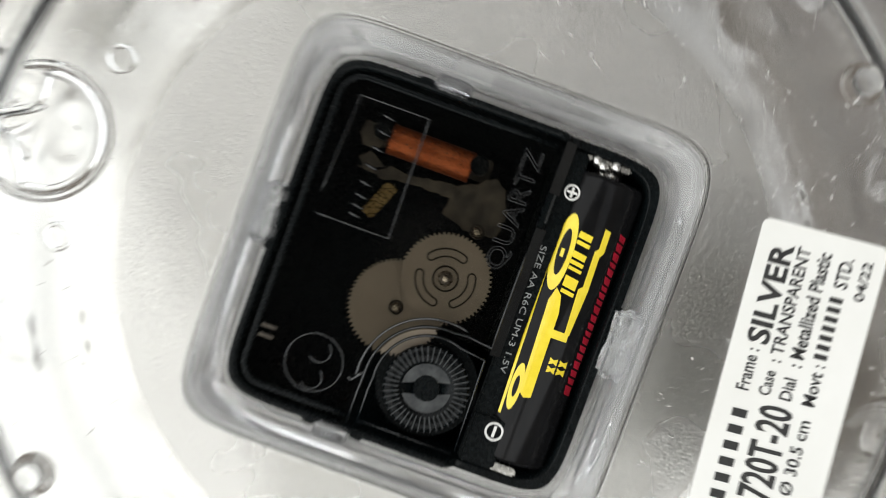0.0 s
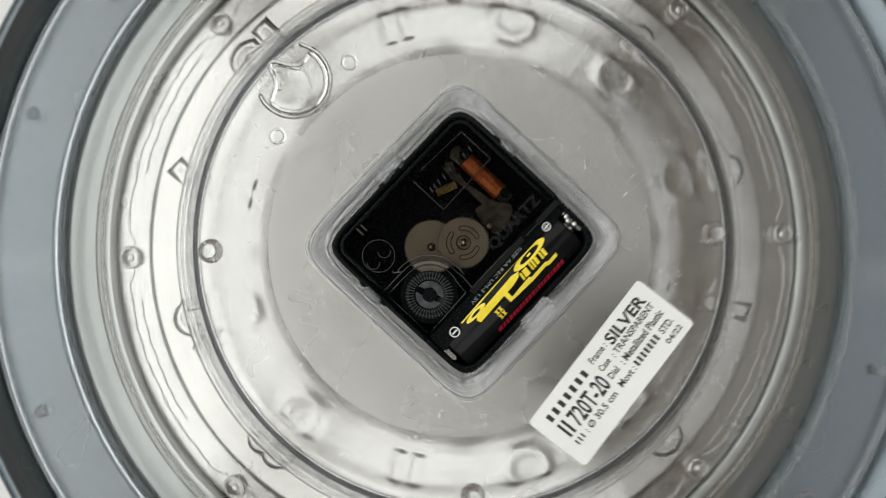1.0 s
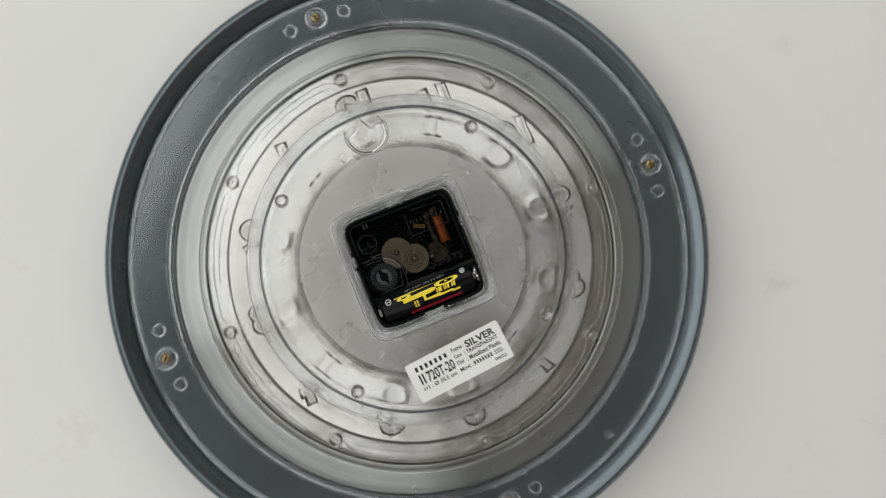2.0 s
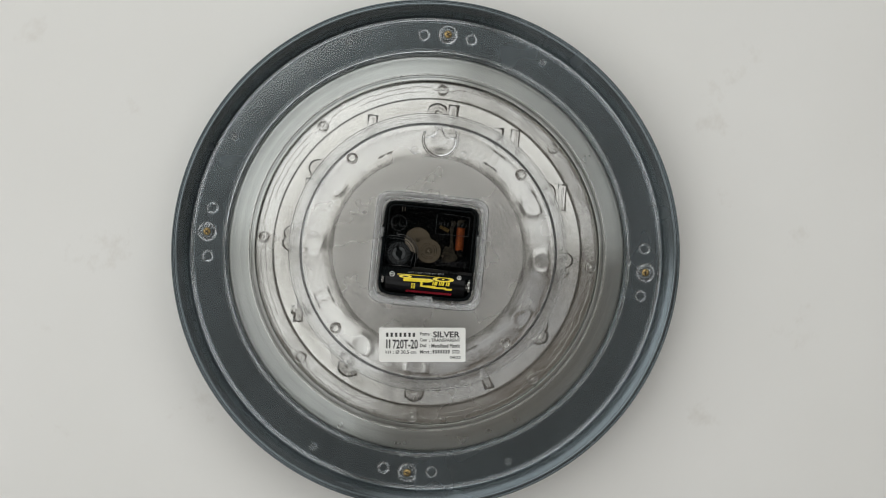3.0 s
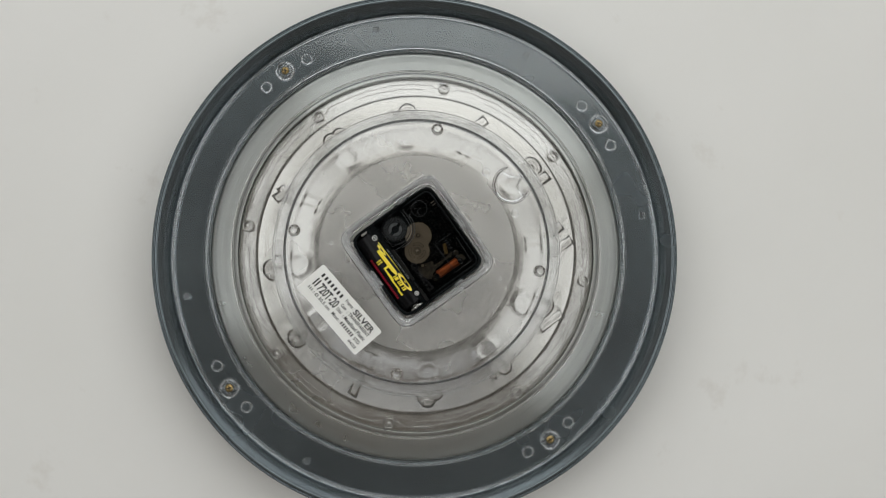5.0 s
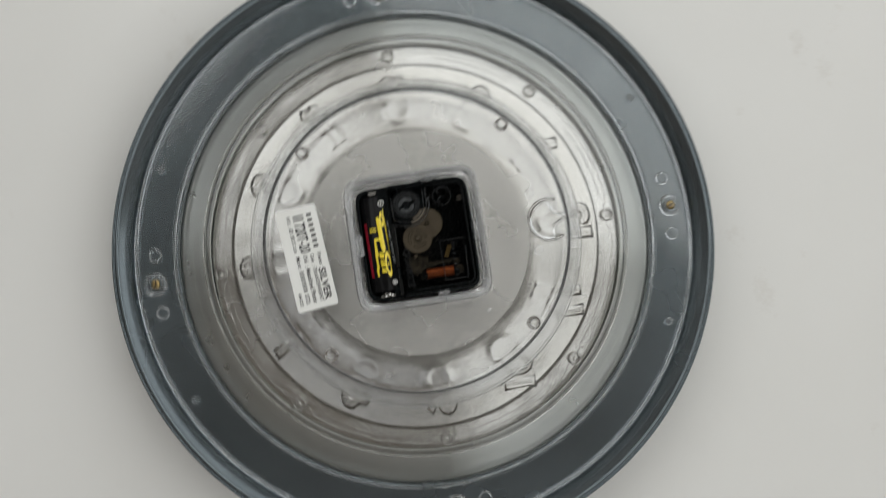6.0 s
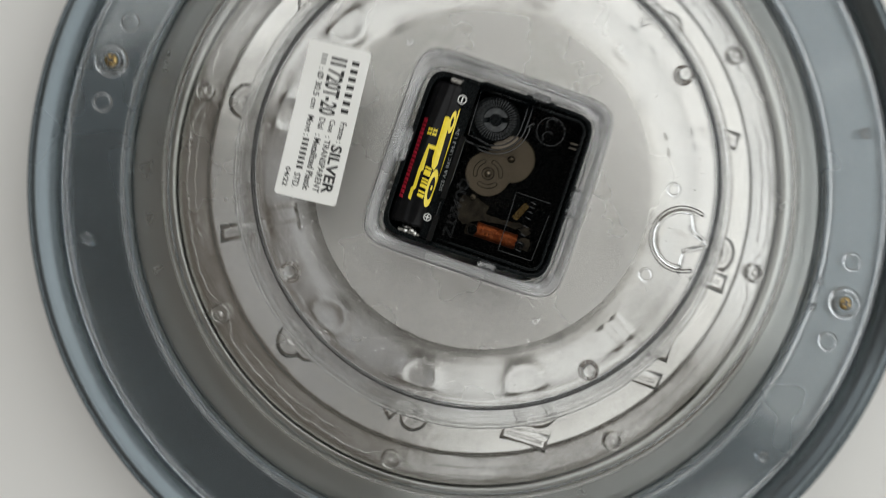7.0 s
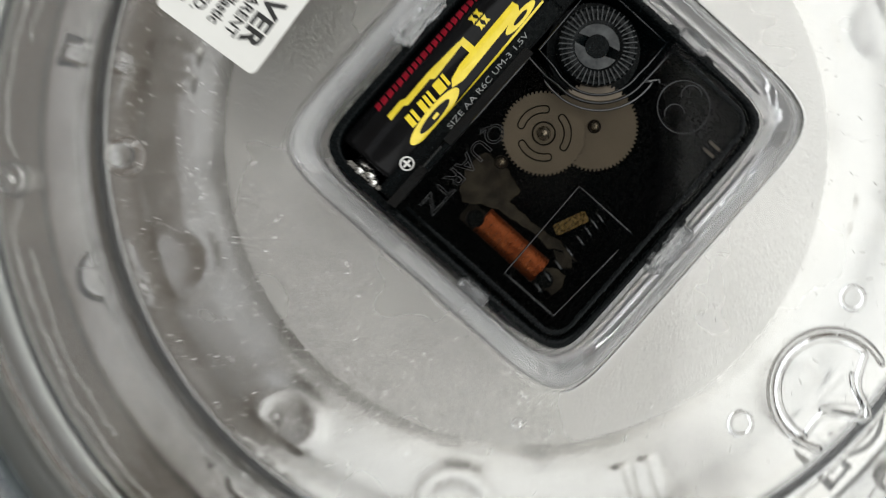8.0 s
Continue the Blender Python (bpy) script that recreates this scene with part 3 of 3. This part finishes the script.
cover_edge = [(0.0258, -0.0100), (0.0258, 0.0228), (0.0249, 0.0237), (0.0228, 0.0258), (-0.0228, 0.0258), (-0.0249, 0.0237), (-0.0258, 0.0228), (-0.0258, 0.0062)]
cover_arc = arc(KX, KY, 0.0092, 92, -12, 18)
cover_out = cover_edge + cover_arc + [(-0.0080, -0.0100)]
cover = mpart("cover", plate(cover_out, 0.0594, 0.0604, 0.0002), SMOKED, "smoked clear plastic cover", False)
cover.visible_shadow = False
lip = dense([(0.0080, -0.0101), (-0.0074, -0.0101)], 8) + [(KX + 0.0098, KY - 0.0030)] + arc(KX, KY, 0.0096, 92, -12, 18)[::-1][1:] + [(-0.0200, 0.0067), (-0.0254, 0.0067)]
mpart("cover_lip", ridge(lip, 0.0005, 0.0006, lambda x, y: 0.0602), MARK, "raised glossy edge of the cover")
inner_lip = arc(KX, KY, 0.0082, 96, -20, 22)
mpart("recess_lip", ridge([(-0.0252, 0.0052), (-0.0196, 0.0053)] + inner_lip + [(KX + 0.0072, -0.0098), (-0.0240, -0.0102)], 0.0005, 0.0006, lambda x, y: 0.0598), MARK, "glossy edge of the knob recess")
mpart("recess_lip", ridge([(-0.0246, -0.0098), (-0.0246, 0.0050)], 0.0005, 0.0006, lambda x, y: 0.0598), MARK)
mpart("bay_wall", box(-0.0085, 0.0246, -0.0112, -0.0102, 0.0479, 0.0600, 0.0002), BLACK, smooth=False)
for u0, u1 in ((-0.0084, 0.0120), (0.0176, 0.0258)):
    mpart("bay_slope", loft([[(u, -0.0101, 0.0606), (u, -0.0118, 0.0596), (u, -0.0118, 0.0580), (u, -0.0101, 0.0580)] for u in (u0, u0 + 0.0003, u1 - 0.0003, u1)], False, True), MARK, "sloping glossy wall beside the battery", False)
mpart("pointer_arc", ridge(arc(KX, KY, 0.0108, 98, -16, 30), 0.00038, 0.00024, lambda x, y: 0.0604), BLACK_EDGE, "raised curved arrow line")
mpart("arrow_head", ridge(dense([(KX - 0.0015, KY + 0.0107), (KX - 0.0006, KY + 0.0097), (KX - 0.0024, KY + 0.0112), (KX - 0.0020, KY + 0.0118)], 3), 0.00040, 0.00024, lambda x, y: 0.0604), BLACK_EDGE)


def gear(r, teeth, thick):
    outline = []
    for i in range(teeth):
        a = 2 * math.pi * i / teeth
        w = 2 * math.pi / teeth
        for f, rr in ((0.0, r * 0.945), (0.28, r * 0.945), (0.42, r), (0.72, r), (0.86, r * 0.945)):
            outline.append((rr * math.cos(a + f * w), rr * math.sin(a + f * w)))
    return plate(outline, 0, thick)


gear_a = mpart("gear", gear(0.0071, 60, 0.0008), GEAR, "brown-grey toothed centre wheel", False, pose(0, 0, 0.0580))
gear_b = mpart("gear", gear(0.0075, 64, 0.0007), GEAR, "brown-grey toothed wheel", False, pose(-0.0068, 0.0056, 0.0568))
# Slots are not cut: dark raised outlines put their edge shade in colour.
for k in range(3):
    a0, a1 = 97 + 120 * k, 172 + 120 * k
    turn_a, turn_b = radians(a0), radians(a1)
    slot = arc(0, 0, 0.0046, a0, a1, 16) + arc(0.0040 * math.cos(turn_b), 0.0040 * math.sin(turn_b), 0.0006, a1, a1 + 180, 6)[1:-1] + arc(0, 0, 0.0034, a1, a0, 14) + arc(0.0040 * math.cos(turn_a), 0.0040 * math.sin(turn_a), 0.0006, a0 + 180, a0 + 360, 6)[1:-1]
    part("slot_shade_line", ridge(slot, 0.00026, 0.00010, lambda x, y: 0.0008, True), DARK_OUTLINE, gear_a)
pin_mesh = finish(dome(0.0008, 0.0007, 18, 4), "pin", PIN)
collar_mesh = finish(ridge(ring_path(0, 0, 0.0010, 22), 0.00034, 0.0003, closed=True), "collar", DARK_OUTLINE)
hub = part("hub", lathe([(0.0018, 0.0), (0.0017, 0.0003), (0.0013, 0.0004), (0.0012, 0.0009), (0.0009, 0.0011)], 28, False), PIN, gear_a, "worn bronze hub")
part("collar", finish(ridge(ring_path(0, 0, 0.0019, 26), 0.0003, 0.0002, closed=True), "collar", DARK_OUTLINE), DARK_OUTLINE, gear_a, m=pose(0, 0, 0.0008))
part("pin", pin_mesh, PIN, gear_a, "steel pin", m=pose(0, 0, 0.0016))
part("pin", pin_mesh, PIN, gear_b, "steel pin", m=pose(0, 0, 0.0007))
part("collar", collar_mesh, DARK_OUTLINE, gear_b, m=pose(0, 0, 0.0007))
post = mpart("post", pin_mesh, PIN, "steel post", m=pose(0.0083, -0.0021, 0.0586))
part("collar", collar_mesh, DARK_OUTLINE, post)

# setting knob: ribbed ring with a notched centre
knob_profile = [(0.0021, 0.0), (0.0066, 0.0), (0.0066, 0.0030), (0.0062, 0.0034), (0.0041, 0.0034), (0.0038, 0.0028), (0.0021, 0.0028)]
knob = mpart("setting_knob", lathe(knob_profile, 64), BLACK, "black ribbed time-setting knob", True, pose(KX, KY, 0.0560))
rib_mesh = finish(box(0.0042, 0.0066, -0.00011, 0.00011, 0.0030, 0.0039, 0.00005), "rib", RIB, False)
for k in range(42):
    part("rib", rib_mesh, RIB, knob, m=pose(0, 0, 0, 0, 0, k * 360 / 42))
for a in (18, 198):
    part("notch_face", plate(arc(0, 0, 0.0038, a - 78, a + 78, 18) + arc(0, 0, 0.0020, a + 62, a - 62, 12), 0.0026, 0.0030), RIB, knob, smooth=False)
part("key_hole", plate(ring_path(0, 0, 0.0020, 22), 0.0028, 0.00312), BLACK, knob, smooth=False)
mpart("knob_base", plate(ring_path(KX, KY, 0.0080, 40), 0.0479, 0.0558), BLACK, smooth=False)

# coil with its core, stator and contacts
mpart("coil_core", box(0.0158, 0.0196, -0.0012, 0.0172, 0.0520, 0.0532, 0.0003), DULL_METAL, "dull steel coil core", False)
loops = []
for i in range(61):
    v = 0.0020 + 0.0132 * i / 60
    rr = 0.0024 + (0.00009 if i % 2 else -0.00005) + 0.00003 * math.sin(i * 0.9)
    loops.append([(0.0173 + rr * math.cos(2 * math.pi * k / 20), v, 0.0556 + rr * 0.85 * math.sin(2 * math.pi * k / 20)) for k in range(20)])
mpart("coil", loft(loops, False, True), COPPER, "orange copper wire coil")
for v in (0.0010, 0.0165):
    mpart("coil_post", lathe([(0.0001, 0.0047), (0.0009, 0.0046), (0.0011, 0.0048), (0.0014, 0.0047), (0.0015, 0.0040), (0.0015, 0.0), (0.0001, 0.0)], 24, False), BLACK, "black coil post", True, pose(0.0180, v, 0.0536))
mpart("contact_strip", box(-0.0030, 0.0030, -0.0010, 0.0010, 0, 0.0009, 0.0002), OLD_BRASS, "dull brass contact strip", False, pose(0.0078, 0.0136, 0.0560, 0, 0, -23))


def ragged(corners, depth, seed):
    """A closed outline with uneven, worn edges."""
    rng = random.Random(seed)
    out = []
    for (x0, y0), (x1, y1) in zip(corners, corners[1:] + corners[:1]):
        n = max(2, int(math.hypot(x1 - x0, y1 - y0) / 0.0009))
        out += [(x0 + (x1 - x0) * k / n + rng.uniform(-depth, depth), y0 + (y1 - y0) * k / n + rng.uniform(-depth, depth)) for k in range(n)]
    return out


stator = [(0.0118, 0.0190), (0.0121, 0.0159), (0.0132, 0.0139), (0.0129, 0.0106), (0.0136, 0.0068), (0.0140, 0.0030), (0.0154, 0.0003), (0.0172, -0.0023), (0.0159, -0.0044), (0.0117, -0.0059), (0.0082, -0.0052), (0.0079, -0.0001), (0.0090, 0.0036), (0.0118, 0.0038), (0.0119, 0.0078), (0.0117, 0.0105), (0.0110, 0.0147)]
mpart("stator", plate(ragged(stator, 0.00022, 3), 0.0535, 0.0542), STAMPED, "worn brown stator plate", False)
mpart("contact_plate", plate(ragged([(0.0166, 0.0199), (0.0188, 0.0195), (0.0191, 0.0176), (0.0166, 0.0155), (0.0150, 0.0173), (0.0149, 0.0193)], 0.0002, 5), 0.0540, 0.0548), STAMPED, "worn brown contact plate", False)
mpart("contact_plate", plate(ragged([(0.0130, 0.0190), (0.0147, 0.0176), (0.0130, 0.0146), (0.0115, 0.0177)], 0.0002, 6), 0.0538, 0.0546), STAMPED, "worn brown contact plate", False)

# raised marks on the cover
rect = dense([(0.0028, 0.0221), (0.0028, 0.0101), (0.0217, 0.0104), (0.0216, 0.0212), (0.0060, 0.0220)], 8)
mpart("frame_line", ridge(rect, 0.00030, 0.00022, lambda x, y: 0.0604), MARK)
for k, u in enumerate((0.0042, 0.0056, 0.0072, 0.0092, 0.0118, 0.0146, 0.0172, 0.0196)):
    mpart("raised_bar", ridge(dense([(u, 0.0151), (u + 0.0004, 0.0172)], 3), 0.00042, 0.00024, lambda x, y: 0.0604), MARK)
me = inked(letters("QUARTZ", 0.0040, 0.0228, -0.0075, 0.0030, 0.0, 0.00012, True), MARK)
mpart("raised_lettering", me, MARK, "raised black lettering", False, pose(0, 0, 0.06055))
mpart("approval_mark", ridge(ring_path(-0.0185, 0.0143, 0.0044, 36), 0.00030, 0.00022, lambda x, y: 0.0604, True), MARK)
for u in (-0.0166, -0.0208):
    mpart("approval_arc", ridge(arc(u, 0.0140, 0.0017, 130, 330, 16), 0.00032, 0.00022, lambda x, y: 0.0604), MARK)
for u in (-0.0172, -0.0157):
    mpart("date_bar", box(u - 0.00025, u + 0.00025, 0.0213, 0.0236, 0.0604, 0.0606), DULL_METAL, smooth=False)

for u, v, w, d, z in ((0.0, -0.0268, 0.0100, 0.0012, 0.0572), (0.0, 0.0268, 0.0096, 0.0012, 0.0606), (-0.0268, 0.0046, 0.0012, 0.0020, 0.0606), (-0.0268, 0.0122, 0.0012, 0.0020, 0.0606), (0.0268, 0.0128, 0.0012, 0.0024, 0.0606)):
    mpart("rim_tab", box(u - w / 2, u + w / 2, v - d / 2, v + d / 2, z - 0.0024, z + 0.0004, 0.0002), BLACK, smooth=False)
C = 0.0035
field = [(-0.0244, 0.0070)] + arc(-0.0244 + C, 0.0244 - C, C, 180, 90, 8) + arc(0.0244 - C, 0.0244 - C, C, 90, 0, 8) + [(0.0244, -0.0090)]
mpart("field_edge", ridge(dense(field, 3), 0.0009, 0.00022, lambda x, y: 0.0604), BLACK, "low step round the cover's field")

# battery bay: terminals, printed signs
mpart("negative_terminal", box(-0.0252, -0.0240, -0.0204, -0.0154, 0.0520, 0.0584, 0.0003), STEEL, "bright steel spring terminal", False)
mpart("positive_terminal", box(0.0246, 0.0254, -0.0214, -0.0140, 0.0500, 0.0568, 0.0003), STEEL, "bright steel terminal", False)
for u, v in ((0.0249, -0.0157), (0.0243, -0.0169), (0.0249, -0.0188)):
    mpart("terminal_tip", dome(0.0010, 0.0010, 14, 3), STEEL, m=pose(u, v, 0.0566))
sign = mpart("plus_sign", ridge(ring_path(0, 0, 0.0011, 24), 0.00030, 0.00008, closed=True), WHITE_INK, "printed white circled plus", m=pose(0.0189, -0.0136, 0.0585))
part("sign_bar", box(-0.0008, 0.0008, -0.00018, 0.00018, 0, 0.0001), WHITE_INK, sign, smooth=False)
part("sign_bar", box(-0.00018, 0.00018, -0.0008, 0.0008, 0, 0.00012), WHITE_INK, sign, smooth=False)
sign = mpart("minus_sign", ridge(ring_path(0, 0, 0.0013, 24), 0.00036, 0.00008, closed=True), WHITE_INK, "printed white circled minus", m=pose(-0.0194, -0.0150, 0.0589))
part("sign_bar", box(-0.0009, 0.0009, -0.00022, 0.00022, 0, 0.0001), WHITE_INK, sign, smooth=False)
mpart("bay_shelf", box(-0.0252, 0.0252, -0.0144, -0.0110, 0.0500, 0.0584, 0.0004), BLACK, smooth=False)
mpart("bay_ear", box(-0.0252, -0.0172, -0.0168, -0.0112, 0.0540, 0.0589, 0.0004), BLACK, smooth=False)
me = inked(letters("SIZE AA R6C UM-3 1.5V", -0.0100, 0.0104, 0.0004, 0.0010, -0.004, 0.00006), GREY_INK)
mpart("printed_lettering", me, GREY_INK, "small grey-white printed lettering", False, pose(-0.0002, -0.0119, 0.0585, 0, 0, 182))
mpart("bay_stick", box(0.0130, 0.0183, -0.0114, -0.0108, 0.0590, 0.0599, 0.0001), BLACK_EDGE, smooth=False)

# clips and glue on the well
for u, v, w, d in ((0.0275, 0.0086, 0.0024, 0.0056), (-0.0275, 0.0084, 0.0024, 0.0054)):
    clip = part("clip", box(u - w / 2, u + w / 2, v - d / 2, v + d / 2, 0.0560, 0.0615, 0.0004), MILKY, case, "clear moulded clip", m=MV.copy())
    clip.visible_shadow = False


def glue_lump(u0, u1, v0, v1, seed):
    bm = box(u0, u1, v0, v1, 0.0580, 0.0616, 0.0006)
    bmesh.ops.subdivide_edges(bm, edges=bm.edges, cuts=5, use_grid_fill=True)
    for q in bm.verts:
        q.co += 0.0007 * Vector(noise.noise_vector(q.co * 900 + Vector((seed, 0, 0))))
    return bm


for i, (u0, u1, v0, v1) in enumerate(((-0.0042, 0.0054, 0.0264, 0.0300), (-0.0056, 0.0048, -0.0302, -0.0262))):
    g = part("glue_patch", glue_lump(u0, u1, v0, v1, 5.0 + i), GLUE, case, "cloudy patch of hot glue", m=MV.copy())
    g.visible_shadow = False

# ---------------------------------------------------------------- battery
BV, BZ, BR = -0.0182, 0.0522, 0.0070
battery = thing("battery", "black AA battery with yellow and red print in the movement", "battery")
battery.matrix_world = MV @ pose(0, BV, BZ)


def along_u(profile, n=48):
    return loft([[(u, r * math.cos(2 * math.pi * k / n), r * math.sin(2 * math.pi * k / n)) for k in range(n)] for u, r in profile], False, True)


part("casing", along_u([(-0.0232, 0.0052), (-0.0234, 0.0062), (-0.0232, 0.0067), (-0.0227, BR), (0.0220, BR), (0.0227, 0.0068), (0.0229, 0.0062), (0.0228, 0.0048)]), SLEEVE_BLACK, battery, "glossy black printed sleeve")
part("terminal", along_u([(0.0227, 0.0027), (0.0240, 0.0027), (0.0244, 0.0024), (0.0245, 0.0015)], 28), STEEL, battery, "steel plus cap")


def wrapped(outline, lift=0.00006, n=6):
    """A printed shape on the sleeve: outline of (u, v) with v across the battery."""
    bm = bmesh.new()
    vs = [bm.verts.new((u, v, 0)) for u, v in outline]
    bm.faces.new(vs)
    bmesh.ops.triangulate(bm, faces=bm.faces)
    bmesh.ops.subdivide_edges(bm, edges=bm.edges, cuts=3, use_grid_fill=True)
    for q in bm.verts:
        a = max(-0.98, min(0.98, (q.co.y - BV) / BR))
        q.co = (q.co.x, (BR + lift) * a, (BR + lift) * math.sqrt(1 - a * a))
    return bm


def band(path_a, path_b):
    return path_a + path_b[::-1]


def print_on(name, outline, mat, label="", lift=0.00006):
    return part(name, wrapped(outline, lift), mat, battery, label, False)


def leaning(u, v):
    """The print runs slightly askew along the sleeve."""
    return u / 1000, (v + 0.03 * (u - 10)) / 1000


def loop_print(u, v, ru, rv, hole, lift):
    print_on("print_loop", [leaning(u + ru * math.cos(a), v + rv * math.sin(a)) for a in [2 * math.pi * i / 36 for i in range(36)]], YELLOW, "yellow printed loop", lift)
    print_on("print_gap", [leaning(u + hole[0] * math.cos(a), v + hole[1] * math.sin(a)) for a in [2 * math.pi * i / 28 for i in range(28)]], SLEEVE_BLACK, "", lift + 0.00004)


def shape_print(name, corners, label="", lift=0.00008, mat=YELLOW):
    return print_on(name, [leaning(u, v) for u, v in corners], mat, label, lift)


loop_print(10.0, -15.4, 6.1, 1.45, (3.7, 0.75), 0.00006)
shape_print("print_dash", [(9.2, -15.6), (10.5, -15.6), (10.5, -15.1), (9.2, -15.1)], "", 0.00014)
shape_print("print_line", [(-16.4, -14.2), (16.6, -14.1), (16.6, -13.7), (-16.4, -13.8)], "thin yellow printed line")
shape_print("print_band", [(-12.6, -17.7), (1.0, -17.7), (3.6, -17.2), (4.6, -16.2), (2.4, -15.6), (-12.2, -15.8), (-12.9, -16.6)], "long yellow printed band")
loop_print(-11.7, -15.1, 3.7, 0.85, (1.7, 0.36), 0.00012)
shape_print("print_stem", [(-2.9, -20.2), (-1.6, -20.2), (-1.6, -17.5), (-2.9, -17.5)])
shape_print("print_step", [(-1.8, -20.3), (4.8, -20.3), (5.4, -20.9), (11.0, -20.9), (11.8, -21.4), (15.2, -21.4), (15.4, -20.4), (12.2, -20.4), (11.6, -19.9), (6.0, -19.9), (5.4, -19.3), (-1.8, -19.5)], "stepped yellow printed line")
for u0, u1 in ((3.9, 4.5), (4.9, 6.6), (7.6, 8.1), (8.5, 9.1), (9.5, 10.5), (11.6, 12.2), (12.6, 13.6)):
    shape_print("print_bar", [(u0, -18.9), (u1, -19.0), (u1 + 0.3, -16.9), (u0 + 0.3, -16.8)])
for u in (-8.1, -6.8):
    for v in (-18.6, -20.2):
        shape_print("print_cross", [(u, v), (u + 0.5, v), (u + 1.1, v - 1.3), (u + 0.6, v - 1.3)])
        shape_print("print_cross", [(u + 0.7, v), (u + 1.1, v), (u + 0.5, v - 1.3), (u, v - 1.3)], "", 0.00010)
rng = random.Random(11)
u = -10.9
while u < 15.4:
    w = rng.uniform(0.7, 1.25) if u > -10 else 1.5
    shape_print("red_print_bar", [(u, -24.0 - 0.02 * u), (u + w, -24.0 - 0.02 * u), (u + w + 0.3, -22.7 - 0.02 * u), (u + 0.3, -22.9 - 0.02 * u)], "red printed bar", 0.00006, RED)
    u += w + 0.3

# ---------------------------------------------------------------- the label on the case
LX, LY, LW, LH = -0.0034, -0.0532, 0.0490, 0.0194
cor = 0.0012
outline = []
for sx, sy, a in ((1, 1, 0), (-1, 1, 90), (-1, -1, 180), (1, -1, 270)):
    outline += arc(sx * (LW / 2 - cor), sy * (LH / 2 - cor), cor, a, a + 90, 5)
sticker = part("label", plate(outline, 0, 0.00014), PAPER, clock, "white printed paper sticker", False, pose(LX, LY, TOP + 0.0001))


def row(text, x0, x1, y, h, bold=0.0):
    me = inked(letters(text, x0 / 1000 - LW / 2, x1 / 1000 - LW / 2, y / 1000 - LH / 2, h / 1000, bold + 0.012), INK)
    part("lettering", me, INK, sticker, m=pose(0, 0, 0.00018))


def bars(x0, x1, y, h, n, fill=0.62):
    step = (x1 - x0) / n
    for i in range(n):
        a = (x0 + i * step) / 1000 - LW / 2
        b = a + step * fill / 1000
        part("printed_bar", box(a, b, y / 1000 - LH / 2, (y + h) / 1000 - LH / 2, 0.00014, 0.00022), INK, sticker, smooth=False)


bars(4.0, 21.6, 14.2, 2.3, 7, 0.5)
bars(4.0, 7.2, 7.7, 5.0, 2, 0.5)
row("720T-20", 7.7, 22.0, 7.7, 5.0, 0.012)
row(": Ø 30.5 cm", 8.0, 21.0, 4.7, 1.9, 0.004)
bars(3.8, 7.4, 4.7, 1.7, 3, 0.4)
row("Frame :", 23.2, 29.6, 15.0, 2.0, 0.004)
row("SILVER", 30.5, 45.8, 14.0, 3.3, 0.016)
row("Case", 23.2, 27.0, 11.7, 1.8, 0.004)
row(": TRANSPARENT", 28.4, 46.0, 11.4, 1.9, 0.006)
row("Dial", 23.2, 26.6, 8.4, 1.9, 0.006)
row(": Metallized Plastic", 28.4, 46.0, 8.2, 2.1, 0.010)
row("Movt :", 23.2, 29.6, 4.8, 2.0, 0.006)
bars(30.4, 40.6, 4.8, 2.0, 7, 0.55)
row("STD.", 41.4, 46.0, 4.8, 2.0, 0.008)
row("04/22", 40.2, 46.2, 1.9, 1.5, 0.008)

# ---------------------------------------------------------------- dust on the clear cover
rng = random.Random(4)
dust_v, dust_f = [], []
while len(dust_f) < 9600:
    a, r = rng.uniform(0, 2 * math.pi), 0.070 * math.sqrt(rng.random())
    x, y = r * math.cos(a), r * math.sin(a)
    if max(abs(x), abs(y)) < 0.035 or (abs(x - LX) < LW / 2 and abs(y - LY) < LH / 2):
        continue
    s, l, t = rng.uniform(0.00003, 0.00007) * rng.choice((1, 1, 1, 1.6)), rng.choice((1, 1, 1.5, 2, 3, 5)), rng.uniform(0, math.pi)
    c, d = math.cos(t), math.sin(t)
    k = len(dust_v)
    for p, q in ((-s * l, -s), (s * l, -s), (s * l, s), (-s * l, s)):
        dust_v.append((x + p * c - q * d, y + p * d + q * c, TOP))
    dust_v.append((x, y, TOP + s * 1.2))
    for i in range(4):
        dust_f.append((k + i, k + (i + 1) % 4, k + 4))
me = bpy.data.meshes.new("dust")
me.from_pydata(dust_v, [], dust_f)
me.materials.append(DUST)
tagged(new("dust", me), "pale specks of dust on the clear cover", "dust", "", "stuff")
